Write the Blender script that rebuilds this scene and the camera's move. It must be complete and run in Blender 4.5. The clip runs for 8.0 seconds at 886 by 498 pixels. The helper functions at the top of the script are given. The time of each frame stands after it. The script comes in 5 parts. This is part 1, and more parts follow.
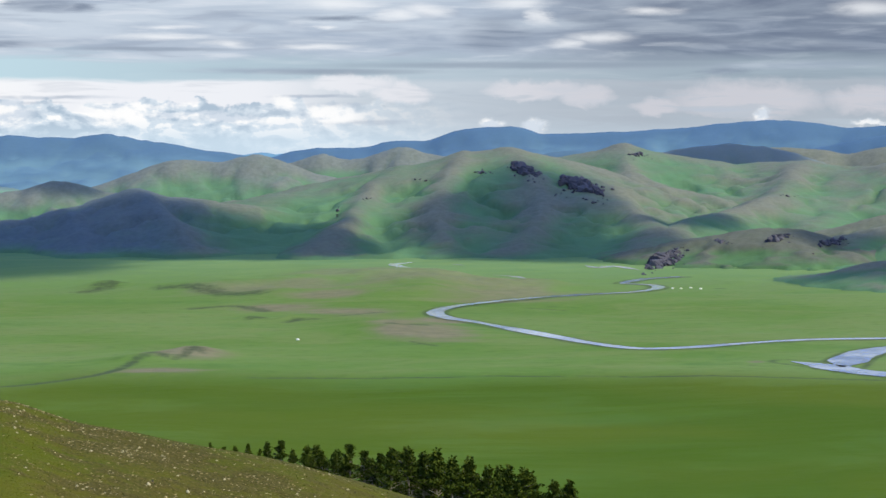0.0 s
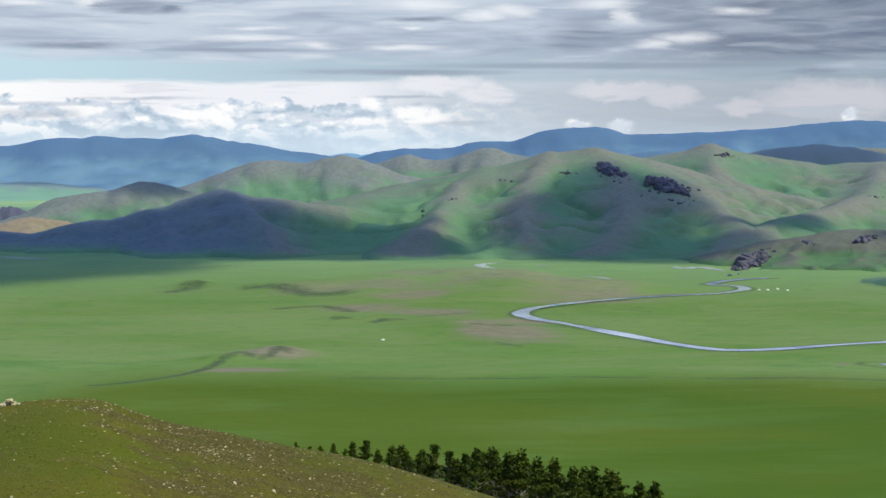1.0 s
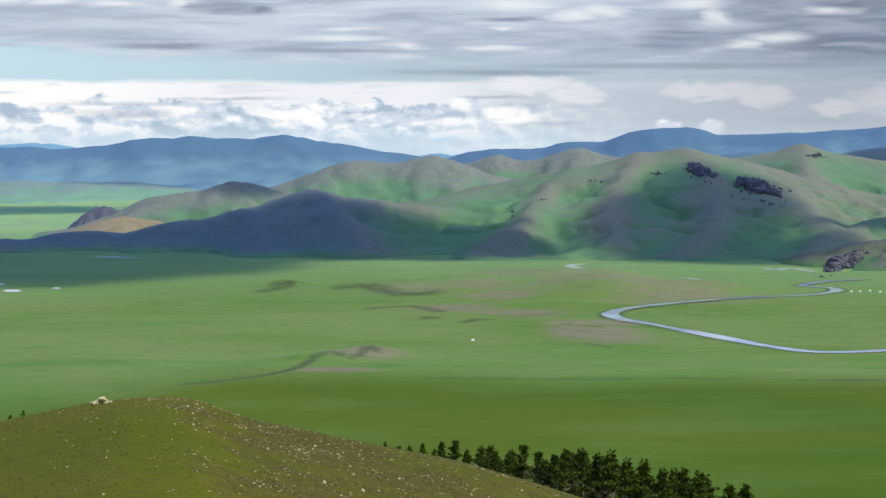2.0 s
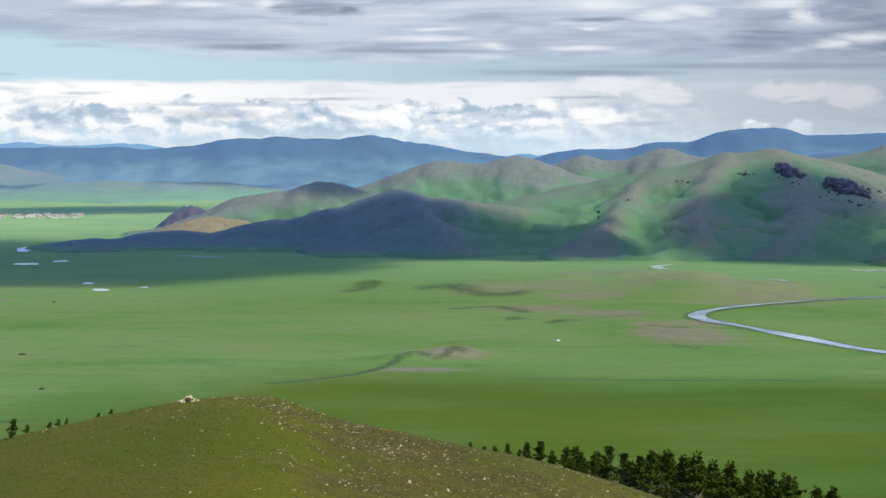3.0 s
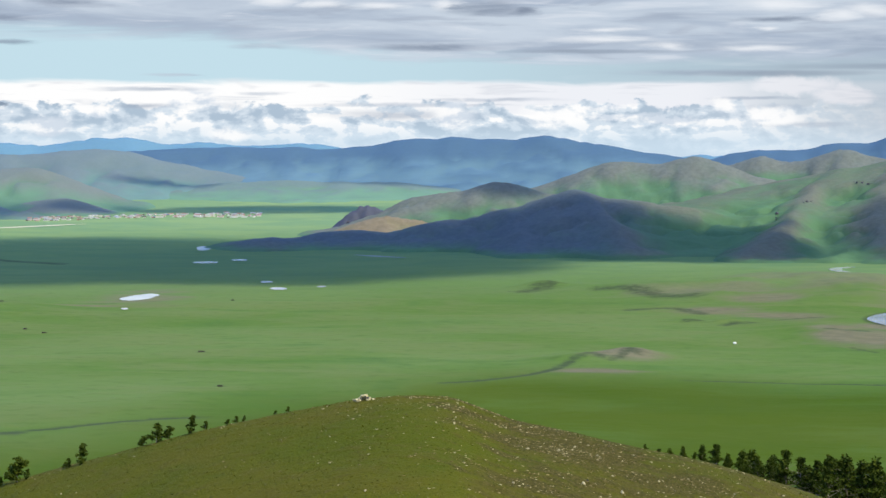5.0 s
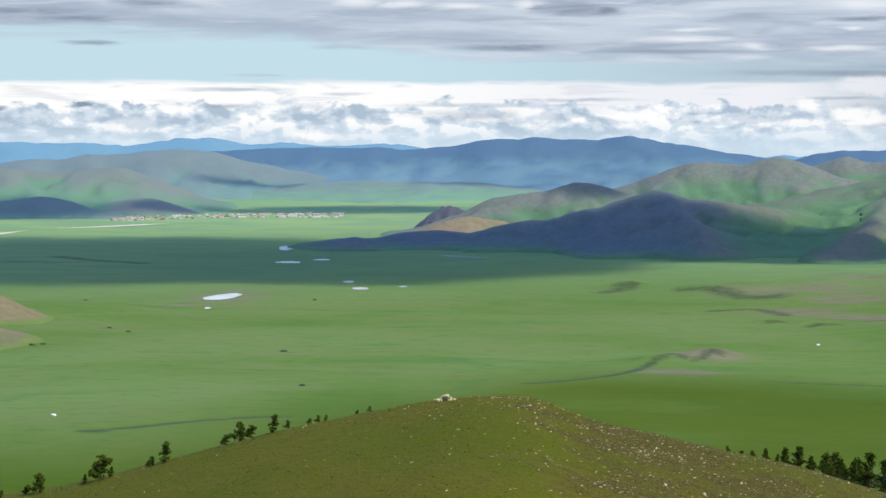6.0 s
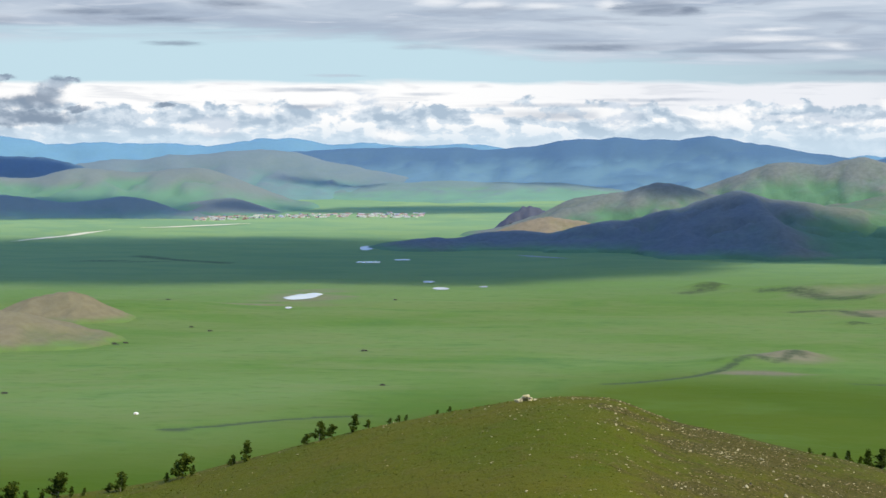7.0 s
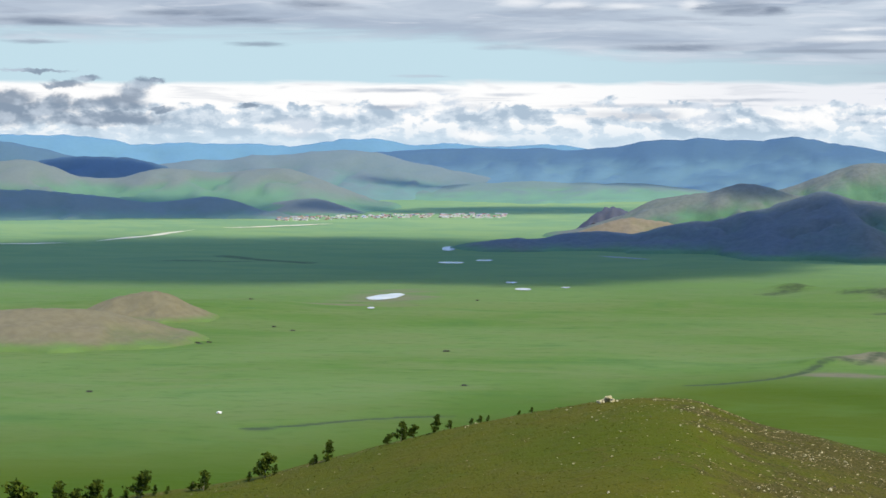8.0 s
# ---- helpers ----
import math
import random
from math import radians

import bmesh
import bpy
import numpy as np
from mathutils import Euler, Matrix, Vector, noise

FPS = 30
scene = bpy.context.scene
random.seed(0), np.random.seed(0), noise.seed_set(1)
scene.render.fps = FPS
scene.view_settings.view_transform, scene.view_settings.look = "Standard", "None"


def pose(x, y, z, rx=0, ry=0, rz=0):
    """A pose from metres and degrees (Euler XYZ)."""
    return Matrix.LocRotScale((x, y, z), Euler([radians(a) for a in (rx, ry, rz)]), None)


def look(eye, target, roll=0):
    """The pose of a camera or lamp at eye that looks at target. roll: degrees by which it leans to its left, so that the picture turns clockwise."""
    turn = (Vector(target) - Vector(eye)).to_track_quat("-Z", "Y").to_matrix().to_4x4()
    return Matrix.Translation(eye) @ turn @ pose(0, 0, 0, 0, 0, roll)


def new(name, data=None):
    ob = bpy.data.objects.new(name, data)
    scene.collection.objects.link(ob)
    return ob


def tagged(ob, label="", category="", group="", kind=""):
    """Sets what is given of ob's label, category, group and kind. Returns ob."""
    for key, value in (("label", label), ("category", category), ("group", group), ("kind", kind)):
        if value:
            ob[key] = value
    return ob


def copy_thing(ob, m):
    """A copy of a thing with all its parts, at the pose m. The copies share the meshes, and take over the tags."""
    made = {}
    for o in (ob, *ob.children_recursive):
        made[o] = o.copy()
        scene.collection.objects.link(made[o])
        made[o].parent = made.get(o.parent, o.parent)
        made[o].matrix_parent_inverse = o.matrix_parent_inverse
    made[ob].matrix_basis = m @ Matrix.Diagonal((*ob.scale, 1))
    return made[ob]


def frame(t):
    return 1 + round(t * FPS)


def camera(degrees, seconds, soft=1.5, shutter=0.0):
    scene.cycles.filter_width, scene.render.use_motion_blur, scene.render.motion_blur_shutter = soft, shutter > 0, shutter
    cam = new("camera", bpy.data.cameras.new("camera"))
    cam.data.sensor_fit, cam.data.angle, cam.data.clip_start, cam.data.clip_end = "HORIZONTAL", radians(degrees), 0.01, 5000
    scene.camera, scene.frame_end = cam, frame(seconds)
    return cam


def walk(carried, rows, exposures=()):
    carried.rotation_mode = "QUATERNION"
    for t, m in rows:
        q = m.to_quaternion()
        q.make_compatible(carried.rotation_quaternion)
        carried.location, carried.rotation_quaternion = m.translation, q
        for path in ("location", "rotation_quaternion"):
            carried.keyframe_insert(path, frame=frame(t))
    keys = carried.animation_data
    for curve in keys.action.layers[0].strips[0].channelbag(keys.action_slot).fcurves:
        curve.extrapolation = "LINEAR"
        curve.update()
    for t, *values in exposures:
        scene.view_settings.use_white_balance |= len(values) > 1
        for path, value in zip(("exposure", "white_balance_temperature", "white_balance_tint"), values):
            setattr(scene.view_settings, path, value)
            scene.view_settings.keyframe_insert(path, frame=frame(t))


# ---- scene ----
cam = camera(23.94, 8.0, soft=1.5)
EYE = 160.0
# seconds, heading to the left of north, pitch, lean
ROWS = [
    (0.0, -9.342, -2.832, 0.093),
    (0.5, -8.216, -2.828, 0.120),
    (1.0, -7.003, -2.811, 0.105),
    (1.5, -5.758, -2.804, 0.080),
    (3.0, -2.186, -2.788, 0.045),
    (3.5, -1.027, -2.787, 0.010),
    (4.0, 0.168, -2.785, -0.018),
    (4.5, 1.421, -2.780, -0.035),
    (6.0, 4.875, -2.768, -0.085),
    (6.5, 5.955, -2.768, -0.086),
    (7.0, 7.085, -2.767, -0.080),
    (7.5, 8.232, -2.763, -0.095),
    (8.0, 9.342, -2.757, -0.112),
]
walk(cam, [(t, pose(0, 0, EYE, 90 + pitch, lean, yaw)) for t, yaw, pitch, lean in ROWS])

# ---- light ----
SUN_BEARING, SUN_HEIGHT = 122.0, 46.0
TO_SUN = Vector((math.sin(radians(SUN_BEARING)) * math.cos(radians(SUN_HEIGHT)),
                 math.cos(radians(SUN_BEARING)) * math.cos(radians(SUN_HEIGHT)), math.sin(radians(SUN_HEIGHT))))
sun_data = bpy.data.lights.new("sun", "SUN")
sun_data.energy, sun_data.angle, sun_data.color = 4.35, radians(2.0), (1.0, 0.92, 0.60)
sun = new("sun", sun_data)
sun.matrix_world = look(TO_SUN * 6000, (0, 0, 0))


class Nodes:
    """Short ways to wire a node tree."""

    def __init__(self, tree):
        self.tree = tree
        tree.nodes.clear()

    def add(self, kind, **values):
        node = self.tree.nodes.new(kind)
        for key, value in values.items():
            setattr(node, key, value)
        return node

    def put(self, socket, value):
        if value is None:
            return
        if isinstance(value, bpy.types.NodeSocket):
            self.tree.links.new(value, socket)
        elif isinstance(value, tuple) and len(value) == 3 and socket.type == "RGBA":
            socket.default_value = (*value, 1)
        else:
            socket.default_value = value

    def math(self, op, a, b=None, c=None, clamp=False):
        n = self.add("ShaderNodeMath", operation=op, use_clamp=clamp)
        for i, v in enumerate((a, b, c)):
            self.put(n.inputs[i], v)
        return n.outputs[0]

    def mix(self, f, a, b, blend="MIX"):
        n = self.add("ShaderNodeMix", data_type="RGBA", blend_type=blend, clamp_factor=True)
        self.put(n.inputs[0], f)
        self.put(n.inputs[6], a)
        self.put(n.inputs[7], b)
        return n.outputs[2]

    def noise(self, vec, scale, detail=5.0, rough=0.55, warp=0.0, out=0):
        n = self.add("ShaderNodeTexNoise")
        self.put(n.inputs["Vector"], vec)
        for key, v in (("Scale", scale), ("Detail", detail), ("Roughness", rough), ("Distortion", warp)):
            n.inputs[key].default_value = v
        return n.outputs[out]

    def ramp(self, x, a, b, lo=0.0, hi=1.0, smooth=True):
        n = self.add("ShaderNodeMapRange", interpolation_type="SMOOTHSTEP" if smooth else "LINEAR", clamp=True)
        for i, v in enumerate((x, a, b, lo, hi)):
            self.put(n.inputs[i], v)
        return n.outputs[0]

    def vec(self, x, y, z=0.0):
        n = self.add("ShaderNodeCombineXYZ")
        for i, v in enumerate((x, y, z)):
            self.put(n.inputs[i], v)
        return n.outputs[0]

    def scale(self, v, s):
        n = self.add("ShaderNodeVectorMath", operation="MULTIPLY")
        self.put(n.inputs[0], v)
        n.inputs[1].default_value = s
        return n.outputs[0]

    def attr(self, name):
        return self.add("ShaderNodeAttribute", attribute_name=name).outputs["Fac"]


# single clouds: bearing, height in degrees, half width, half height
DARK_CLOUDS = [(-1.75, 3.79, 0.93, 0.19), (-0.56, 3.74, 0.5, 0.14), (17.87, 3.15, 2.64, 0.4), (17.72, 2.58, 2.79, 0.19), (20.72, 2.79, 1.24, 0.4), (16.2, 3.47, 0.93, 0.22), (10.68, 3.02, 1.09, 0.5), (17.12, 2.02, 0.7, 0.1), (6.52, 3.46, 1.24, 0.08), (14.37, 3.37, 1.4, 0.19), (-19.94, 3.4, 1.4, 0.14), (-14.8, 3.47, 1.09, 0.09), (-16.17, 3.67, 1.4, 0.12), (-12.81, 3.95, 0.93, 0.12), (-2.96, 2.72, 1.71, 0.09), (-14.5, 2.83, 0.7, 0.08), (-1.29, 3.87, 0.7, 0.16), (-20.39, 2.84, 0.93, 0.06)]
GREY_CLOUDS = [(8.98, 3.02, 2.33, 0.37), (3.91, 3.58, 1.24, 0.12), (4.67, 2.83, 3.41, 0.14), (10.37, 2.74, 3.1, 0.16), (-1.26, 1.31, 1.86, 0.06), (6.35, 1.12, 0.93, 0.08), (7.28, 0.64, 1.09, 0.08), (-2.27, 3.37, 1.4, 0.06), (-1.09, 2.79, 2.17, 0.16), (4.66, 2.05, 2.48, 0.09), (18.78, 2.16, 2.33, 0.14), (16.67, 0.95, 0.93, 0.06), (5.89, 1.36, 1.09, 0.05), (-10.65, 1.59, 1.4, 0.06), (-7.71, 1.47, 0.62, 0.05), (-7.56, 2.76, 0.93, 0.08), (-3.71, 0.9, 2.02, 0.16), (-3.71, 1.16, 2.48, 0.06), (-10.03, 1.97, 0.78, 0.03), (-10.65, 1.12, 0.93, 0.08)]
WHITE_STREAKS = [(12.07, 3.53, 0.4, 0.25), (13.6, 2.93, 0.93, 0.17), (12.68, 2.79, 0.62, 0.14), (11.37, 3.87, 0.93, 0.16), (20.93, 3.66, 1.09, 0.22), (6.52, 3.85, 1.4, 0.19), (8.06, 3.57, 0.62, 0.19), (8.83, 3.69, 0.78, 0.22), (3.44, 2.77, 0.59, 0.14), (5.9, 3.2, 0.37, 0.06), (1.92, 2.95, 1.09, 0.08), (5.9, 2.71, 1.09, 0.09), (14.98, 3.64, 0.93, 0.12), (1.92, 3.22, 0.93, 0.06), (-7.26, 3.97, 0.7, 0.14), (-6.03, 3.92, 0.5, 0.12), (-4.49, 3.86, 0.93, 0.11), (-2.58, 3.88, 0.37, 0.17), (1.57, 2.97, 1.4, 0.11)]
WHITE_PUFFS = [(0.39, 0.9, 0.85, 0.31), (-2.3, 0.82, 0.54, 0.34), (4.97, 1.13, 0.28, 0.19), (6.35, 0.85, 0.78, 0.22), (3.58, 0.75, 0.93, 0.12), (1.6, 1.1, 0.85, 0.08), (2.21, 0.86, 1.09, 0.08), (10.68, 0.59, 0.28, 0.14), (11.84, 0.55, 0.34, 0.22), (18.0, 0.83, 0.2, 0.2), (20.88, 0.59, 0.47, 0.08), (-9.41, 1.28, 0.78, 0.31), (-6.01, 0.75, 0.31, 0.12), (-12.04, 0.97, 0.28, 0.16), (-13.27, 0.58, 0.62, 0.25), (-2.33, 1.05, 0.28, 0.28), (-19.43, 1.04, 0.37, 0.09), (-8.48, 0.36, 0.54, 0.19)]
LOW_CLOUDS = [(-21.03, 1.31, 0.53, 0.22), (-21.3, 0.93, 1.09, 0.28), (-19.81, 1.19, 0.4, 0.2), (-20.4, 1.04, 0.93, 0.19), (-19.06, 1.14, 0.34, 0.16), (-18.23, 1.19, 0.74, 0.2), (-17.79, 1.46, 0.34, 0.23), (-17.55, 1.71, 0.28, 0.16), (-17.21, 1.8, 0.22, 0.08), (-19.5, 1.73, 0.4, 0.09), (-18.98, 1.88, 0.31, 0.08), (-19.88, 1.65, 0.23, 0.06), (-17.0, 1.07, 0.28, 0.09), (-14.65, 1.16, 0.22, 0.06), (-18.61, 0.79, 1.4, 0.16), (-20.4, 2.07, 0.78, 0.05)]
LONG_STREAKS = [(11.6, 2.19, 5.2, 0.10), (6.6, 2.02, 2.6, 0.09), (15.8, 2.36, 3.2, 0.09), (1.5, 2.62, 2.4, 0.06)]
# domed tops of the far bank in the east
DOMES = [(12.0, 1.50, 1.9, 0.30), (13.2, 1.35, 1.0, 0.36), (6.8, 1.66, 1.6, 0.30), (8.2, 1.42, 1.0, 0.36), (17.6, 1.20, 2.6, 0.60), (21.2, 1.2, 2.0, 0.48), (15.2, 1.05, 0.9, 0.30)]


def build_world():
    world = bpy.data.worlds.new("sky")
    scene.world = world
    world.use_nodes = True
    n = Nodes(world.node_tree)
    d = n.add("ShaderNodeTexCoord").outputs["Generated"]
    sep = n.add("ShaderNodeSeparateXYZ")
    n.put(sep.inputs[0], d)
    x, y, z = sep.outputs
    azd = n.math("MULTIPLY", n.math("ARCTAN2", x, y), 57.2958)
    deg = n.math("MULTIPLY", n.math("ARCSINE", z), 57.2958)
    sky = n.add("ShaderNodeTexSky", sky_type="NISHITA", sun_disc=False, sun_elevation=radians(SUN_HEIGHT), sun_rotation=radians(SUN_BEARING))
    clear = n.mix(1.0, sky.outputs[0], (0.20, 0.20, 0.20), "MULTIPLY")
    at = n.vec(azd, deg, 0.0)

    def field(sx, sy, seed, detail=5.0, rough=0.55, warp=0.0, dx=0.0, dy=0.0, out=0):
        k = n.add("ShaderNodeVectorMath", operation="MULTIPLY_ADD")
        n.put(k.inputs[0], at)
        k.inputs[1].default_value = (sx, sy, 0.0)
        k.inputs[2].default_value = (dx, dy, seed)
        return n.noise(k.outputs[0], 1.0, detail, rough, warp, out)

    # upper deck: long soft lilac-grey layers with pale streaks
    layer = field(0.13, 1.3, 3.0, 6.0, 0.58, 0.6)
    streak = field(0.42, 3.6, 7.0, 5.0, 0.52, 0.6)
    east = n.ramp(azd, 9.0, 16.5)
    deck = n.mix(n.ramp(layer, 0.36, 0.64), (0.41, 0.49, 0.61), (0.58, 0.66, 0.76))
    deck = n.mix(n.ramp(streak, 0.52, 0.74, 0.0, 0.5), deck, (0.78, 0.82, 0.89))
    deck = n.mix(n.ramp(streak, 0.47, 0.30, 0.0, 0.4), deck, (0.34, 0.39, 0.49))
    dim = n.mix(n.ramp(layer, 0.36, 0.62), (0.165, 0.205, 0.29), (0.31, 0.37, 0.46))
    dim = n.mix(n.ramp(streak, 0.52, 0.74, 0.0, 0.6), dim, (0.48, 0.54, 0.62))
    deck = n.mix(n.math("MULTIPLY", east, 0.97), deck, dim)
    # clear pale sky in a strip under the deck, higher up in the west
    slack = n.math("MULTIPLY", n.math("SUBTRACT", layer, 0.5), 1.5)
    rim = n.ramp(azd, -14.0, 2.0, 3.0, 2.3)
    strip = n.math("SUBTRACT", n.math("ADD", deg, slack), rim)
    strip = n.math("MULTIPLY", n.ramp(strip, 0.28, -0.20), n.ramp(azd, -3.0, 9.0, 1.0, 0.62))
    base = n.mix(strip, deck, n.mix(n.ramp(azd, -8.0, 14.0), (0.55, 0.74, 0.83), (0.40, 0.50, 0.57)))
    # bright bank, sunlit in the west and pinkish grey in the east
    ragged = n.math("MULTIPLY", n.math("SUBTRACT", streak, 0.5), 0.35)
    bank = n.ramp(n.math("ADD", deg, ragged), 1.88, 1.68)
    bank = n.math("MULTIPLY", bank, n.ramp(azd, 4.0, 8.0, 1.0, 0.35))

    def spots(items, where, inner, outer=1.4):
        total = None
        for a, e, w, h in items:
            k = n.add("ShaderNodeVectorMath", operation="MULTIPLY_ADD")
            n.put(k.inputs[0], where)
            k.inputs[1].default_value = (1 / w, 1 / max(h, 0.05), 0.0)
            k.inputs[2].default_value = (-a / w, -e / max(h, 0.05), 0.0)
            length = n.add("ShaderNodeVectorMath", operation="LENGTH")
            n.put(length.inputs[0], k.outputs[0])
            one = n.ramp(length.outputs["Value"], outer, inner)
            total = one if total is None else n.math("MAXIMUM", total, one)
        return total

    def shaken(freq, amount, seed):
        """The place in the sky, pushed about by noise: it frays the edges of single clouds."""
        noise = field(freq[0], freq[1], seed, 6.0, 0.62, 0.2, out=1)
        sub = n.add("ShaderNodeVectorMath", operation="SUBTRACT")
        n.put(sub.inputs[0], noise)
        sub.inputs[1].default_value = (0.5, 0.5, 0.5)
        k = n.add("ShaderNodeVectorMath", operation="MULTIPLY_ADD")
        n.put(k.inputs[0], sub.outputs[0])
        k.inputs[1].default_value = (*amount, 0.0)
        n.put(k.inputs[2], at)
        return k.outputs[0]

    drawn = shaken((0.55, 2.4), (2.0, 0.20), 5.0)
    frayed = shaken((1.7, 2.6), (0.62, 0.52), 11.0)
    lit = n.mix(n.ramp(azd, -7.0, 1.0), (1.0, 1.0, 1.0), (0.86, 0.88, 0.93))
    lit = n.mix(n.ramp(azd, 3.0, 16.0), lit, (0.60, 0.61, 0.67))
    lit = n.mix(n.ramp(streak, 0.47, 0.32, 0.0, 0.42), lit, (0.56, 0.61, 0.69))
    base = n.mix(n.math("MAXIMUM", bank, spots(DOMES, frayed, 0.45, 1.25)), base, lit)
    # in the east thin layers of cloud lie before the bank
    base = n.mix(n.math("MULTIPLY", n.math("MULTIPLY", n.ramp(streak, 0.50, 0.62), n.ramp(azd, 5.0, 12.0)), n.ramp(deg, 1.7, 1.2, 0.0, 0.6)), base, (0.47, 0.54, 0.62))
    # heaped clouds along the horizon, bright where they face the sun
    thick = field(1.0, 1.8, 1.0, 6.0, 0.56, 0.2)
    beyond = field(1.0, 1.8, 1.0, 6.0, 0.56, 0.2, 0.16, 0.30)
    mass = field(0.45, 0.9, 9.0, 4.0, 0.5)
    face = n.math("ADD", n.math("MULTIPLY", n.math("SUBTRACT", thick, beyond), 2.6), n.math("MULTIPLY", n.math("SUBTRACT", mass, 0.5), 1.5))
    heaped = n.mix(n.ramp(face, -0.36, 0.08), (0.43, 0.54, 0.66), (0.68, 0.77, 0.86))
    heaped = n.mix(n.ramp(face, 0.06, 0.28), heaped, (1.0, 1.0, 1.0))
    crown = n.math("ADD", deg, n.math("MULTIPLY", n.math("SUBTRACT", thick, 0.5), 1.5))
    edge = n.math("MULTIPLY", n.ramp(crown, 1.22, 1.08), n.ramp(azd, 11.0, 3.0, 0.0, 1.0))
    base = n.mix(edge, base, heaped)
    base = n.mix(n.math("MULTIPLY", n.ramp(deg, 0.85, 0.0), n.ramp(azd, 10.0, 4.0, 0.45, 0.8)), base, (0.62, 0.76, 0.88))
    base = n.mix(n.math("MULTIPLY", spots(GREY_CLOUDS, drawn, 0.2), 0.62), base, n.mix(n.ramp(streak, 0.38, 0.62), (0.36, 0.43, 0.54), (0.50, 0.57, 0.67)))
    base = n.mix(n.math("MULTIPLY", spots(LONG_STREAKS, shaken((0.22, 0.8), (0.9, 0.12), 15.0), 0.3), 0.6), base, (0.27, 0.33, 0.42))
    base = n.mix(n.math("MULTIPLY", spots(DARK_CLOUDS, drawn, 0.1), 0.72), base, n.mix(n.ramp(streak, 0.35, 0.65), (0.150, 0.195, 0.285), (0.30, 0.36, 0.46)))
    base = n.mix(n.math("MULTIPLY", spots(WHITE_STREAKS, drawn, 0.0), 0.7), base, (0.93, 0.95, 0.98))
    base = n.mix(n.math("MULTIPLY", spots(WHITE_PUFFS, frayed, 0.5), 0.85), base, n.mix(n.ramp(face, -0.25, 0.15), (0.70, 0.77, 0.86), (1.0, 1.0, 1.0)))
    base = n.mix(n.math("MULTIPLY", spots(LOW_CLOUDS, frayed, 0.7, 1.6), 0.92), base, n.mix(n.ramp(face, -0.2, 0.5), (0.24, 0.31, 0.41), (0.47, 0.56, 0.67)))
    # higher up the deck breaks and lets the clear sky through
    holes = n.noise(n.scale(d, (3.0, 3.0, 5.0)), 1.0, 6.0, 0.55, 0.3)
    high = n.mix(n.ramp(holes, 0.42, 0.60), clear, (0.40, 0.79, 1.90))
    colour = n.mix(n.ramp(deg, 5.0, 22.0), base, high)
    bg = n.add("ShaderNodeBackground")
    n.put(bg.inputs["Color"], colour)
    bg.inputs["Strength"].default_value = 1.0
    out = n.add("ShaderNodeOutputWorld")
    n.tree.links.new(bg.outputs[0], out.inputs[0])


build_world()


# ---- materials ----
def material(name):
    m = bpy.data.materials.new(name)
    m.use_nodes = True
    n = Nodes(m.node_tree)
    out = n.add("ShaderNodeOutputMaterial")
    b = n.add("ShaderNodeBsdfPrincipled")
    n.tree.links.new(b.outputs[0], out.inputs[0])
    n.coord = n.add("ShaderNodeTexCoord").outputs["Object"]
    n.b, n.out = b, out
    return m, n


def bump(n, height, strength, distance):
    k = n.add("ShaderNodeBump")
    n.put(k.inputs["Height"], height)
    k.inputs["Strength"].default_value = strength
    k.inputs["Distance"].default_value = distance
    n.tree.links.new(k.outputs[0], n.b.inputs["Normal"])


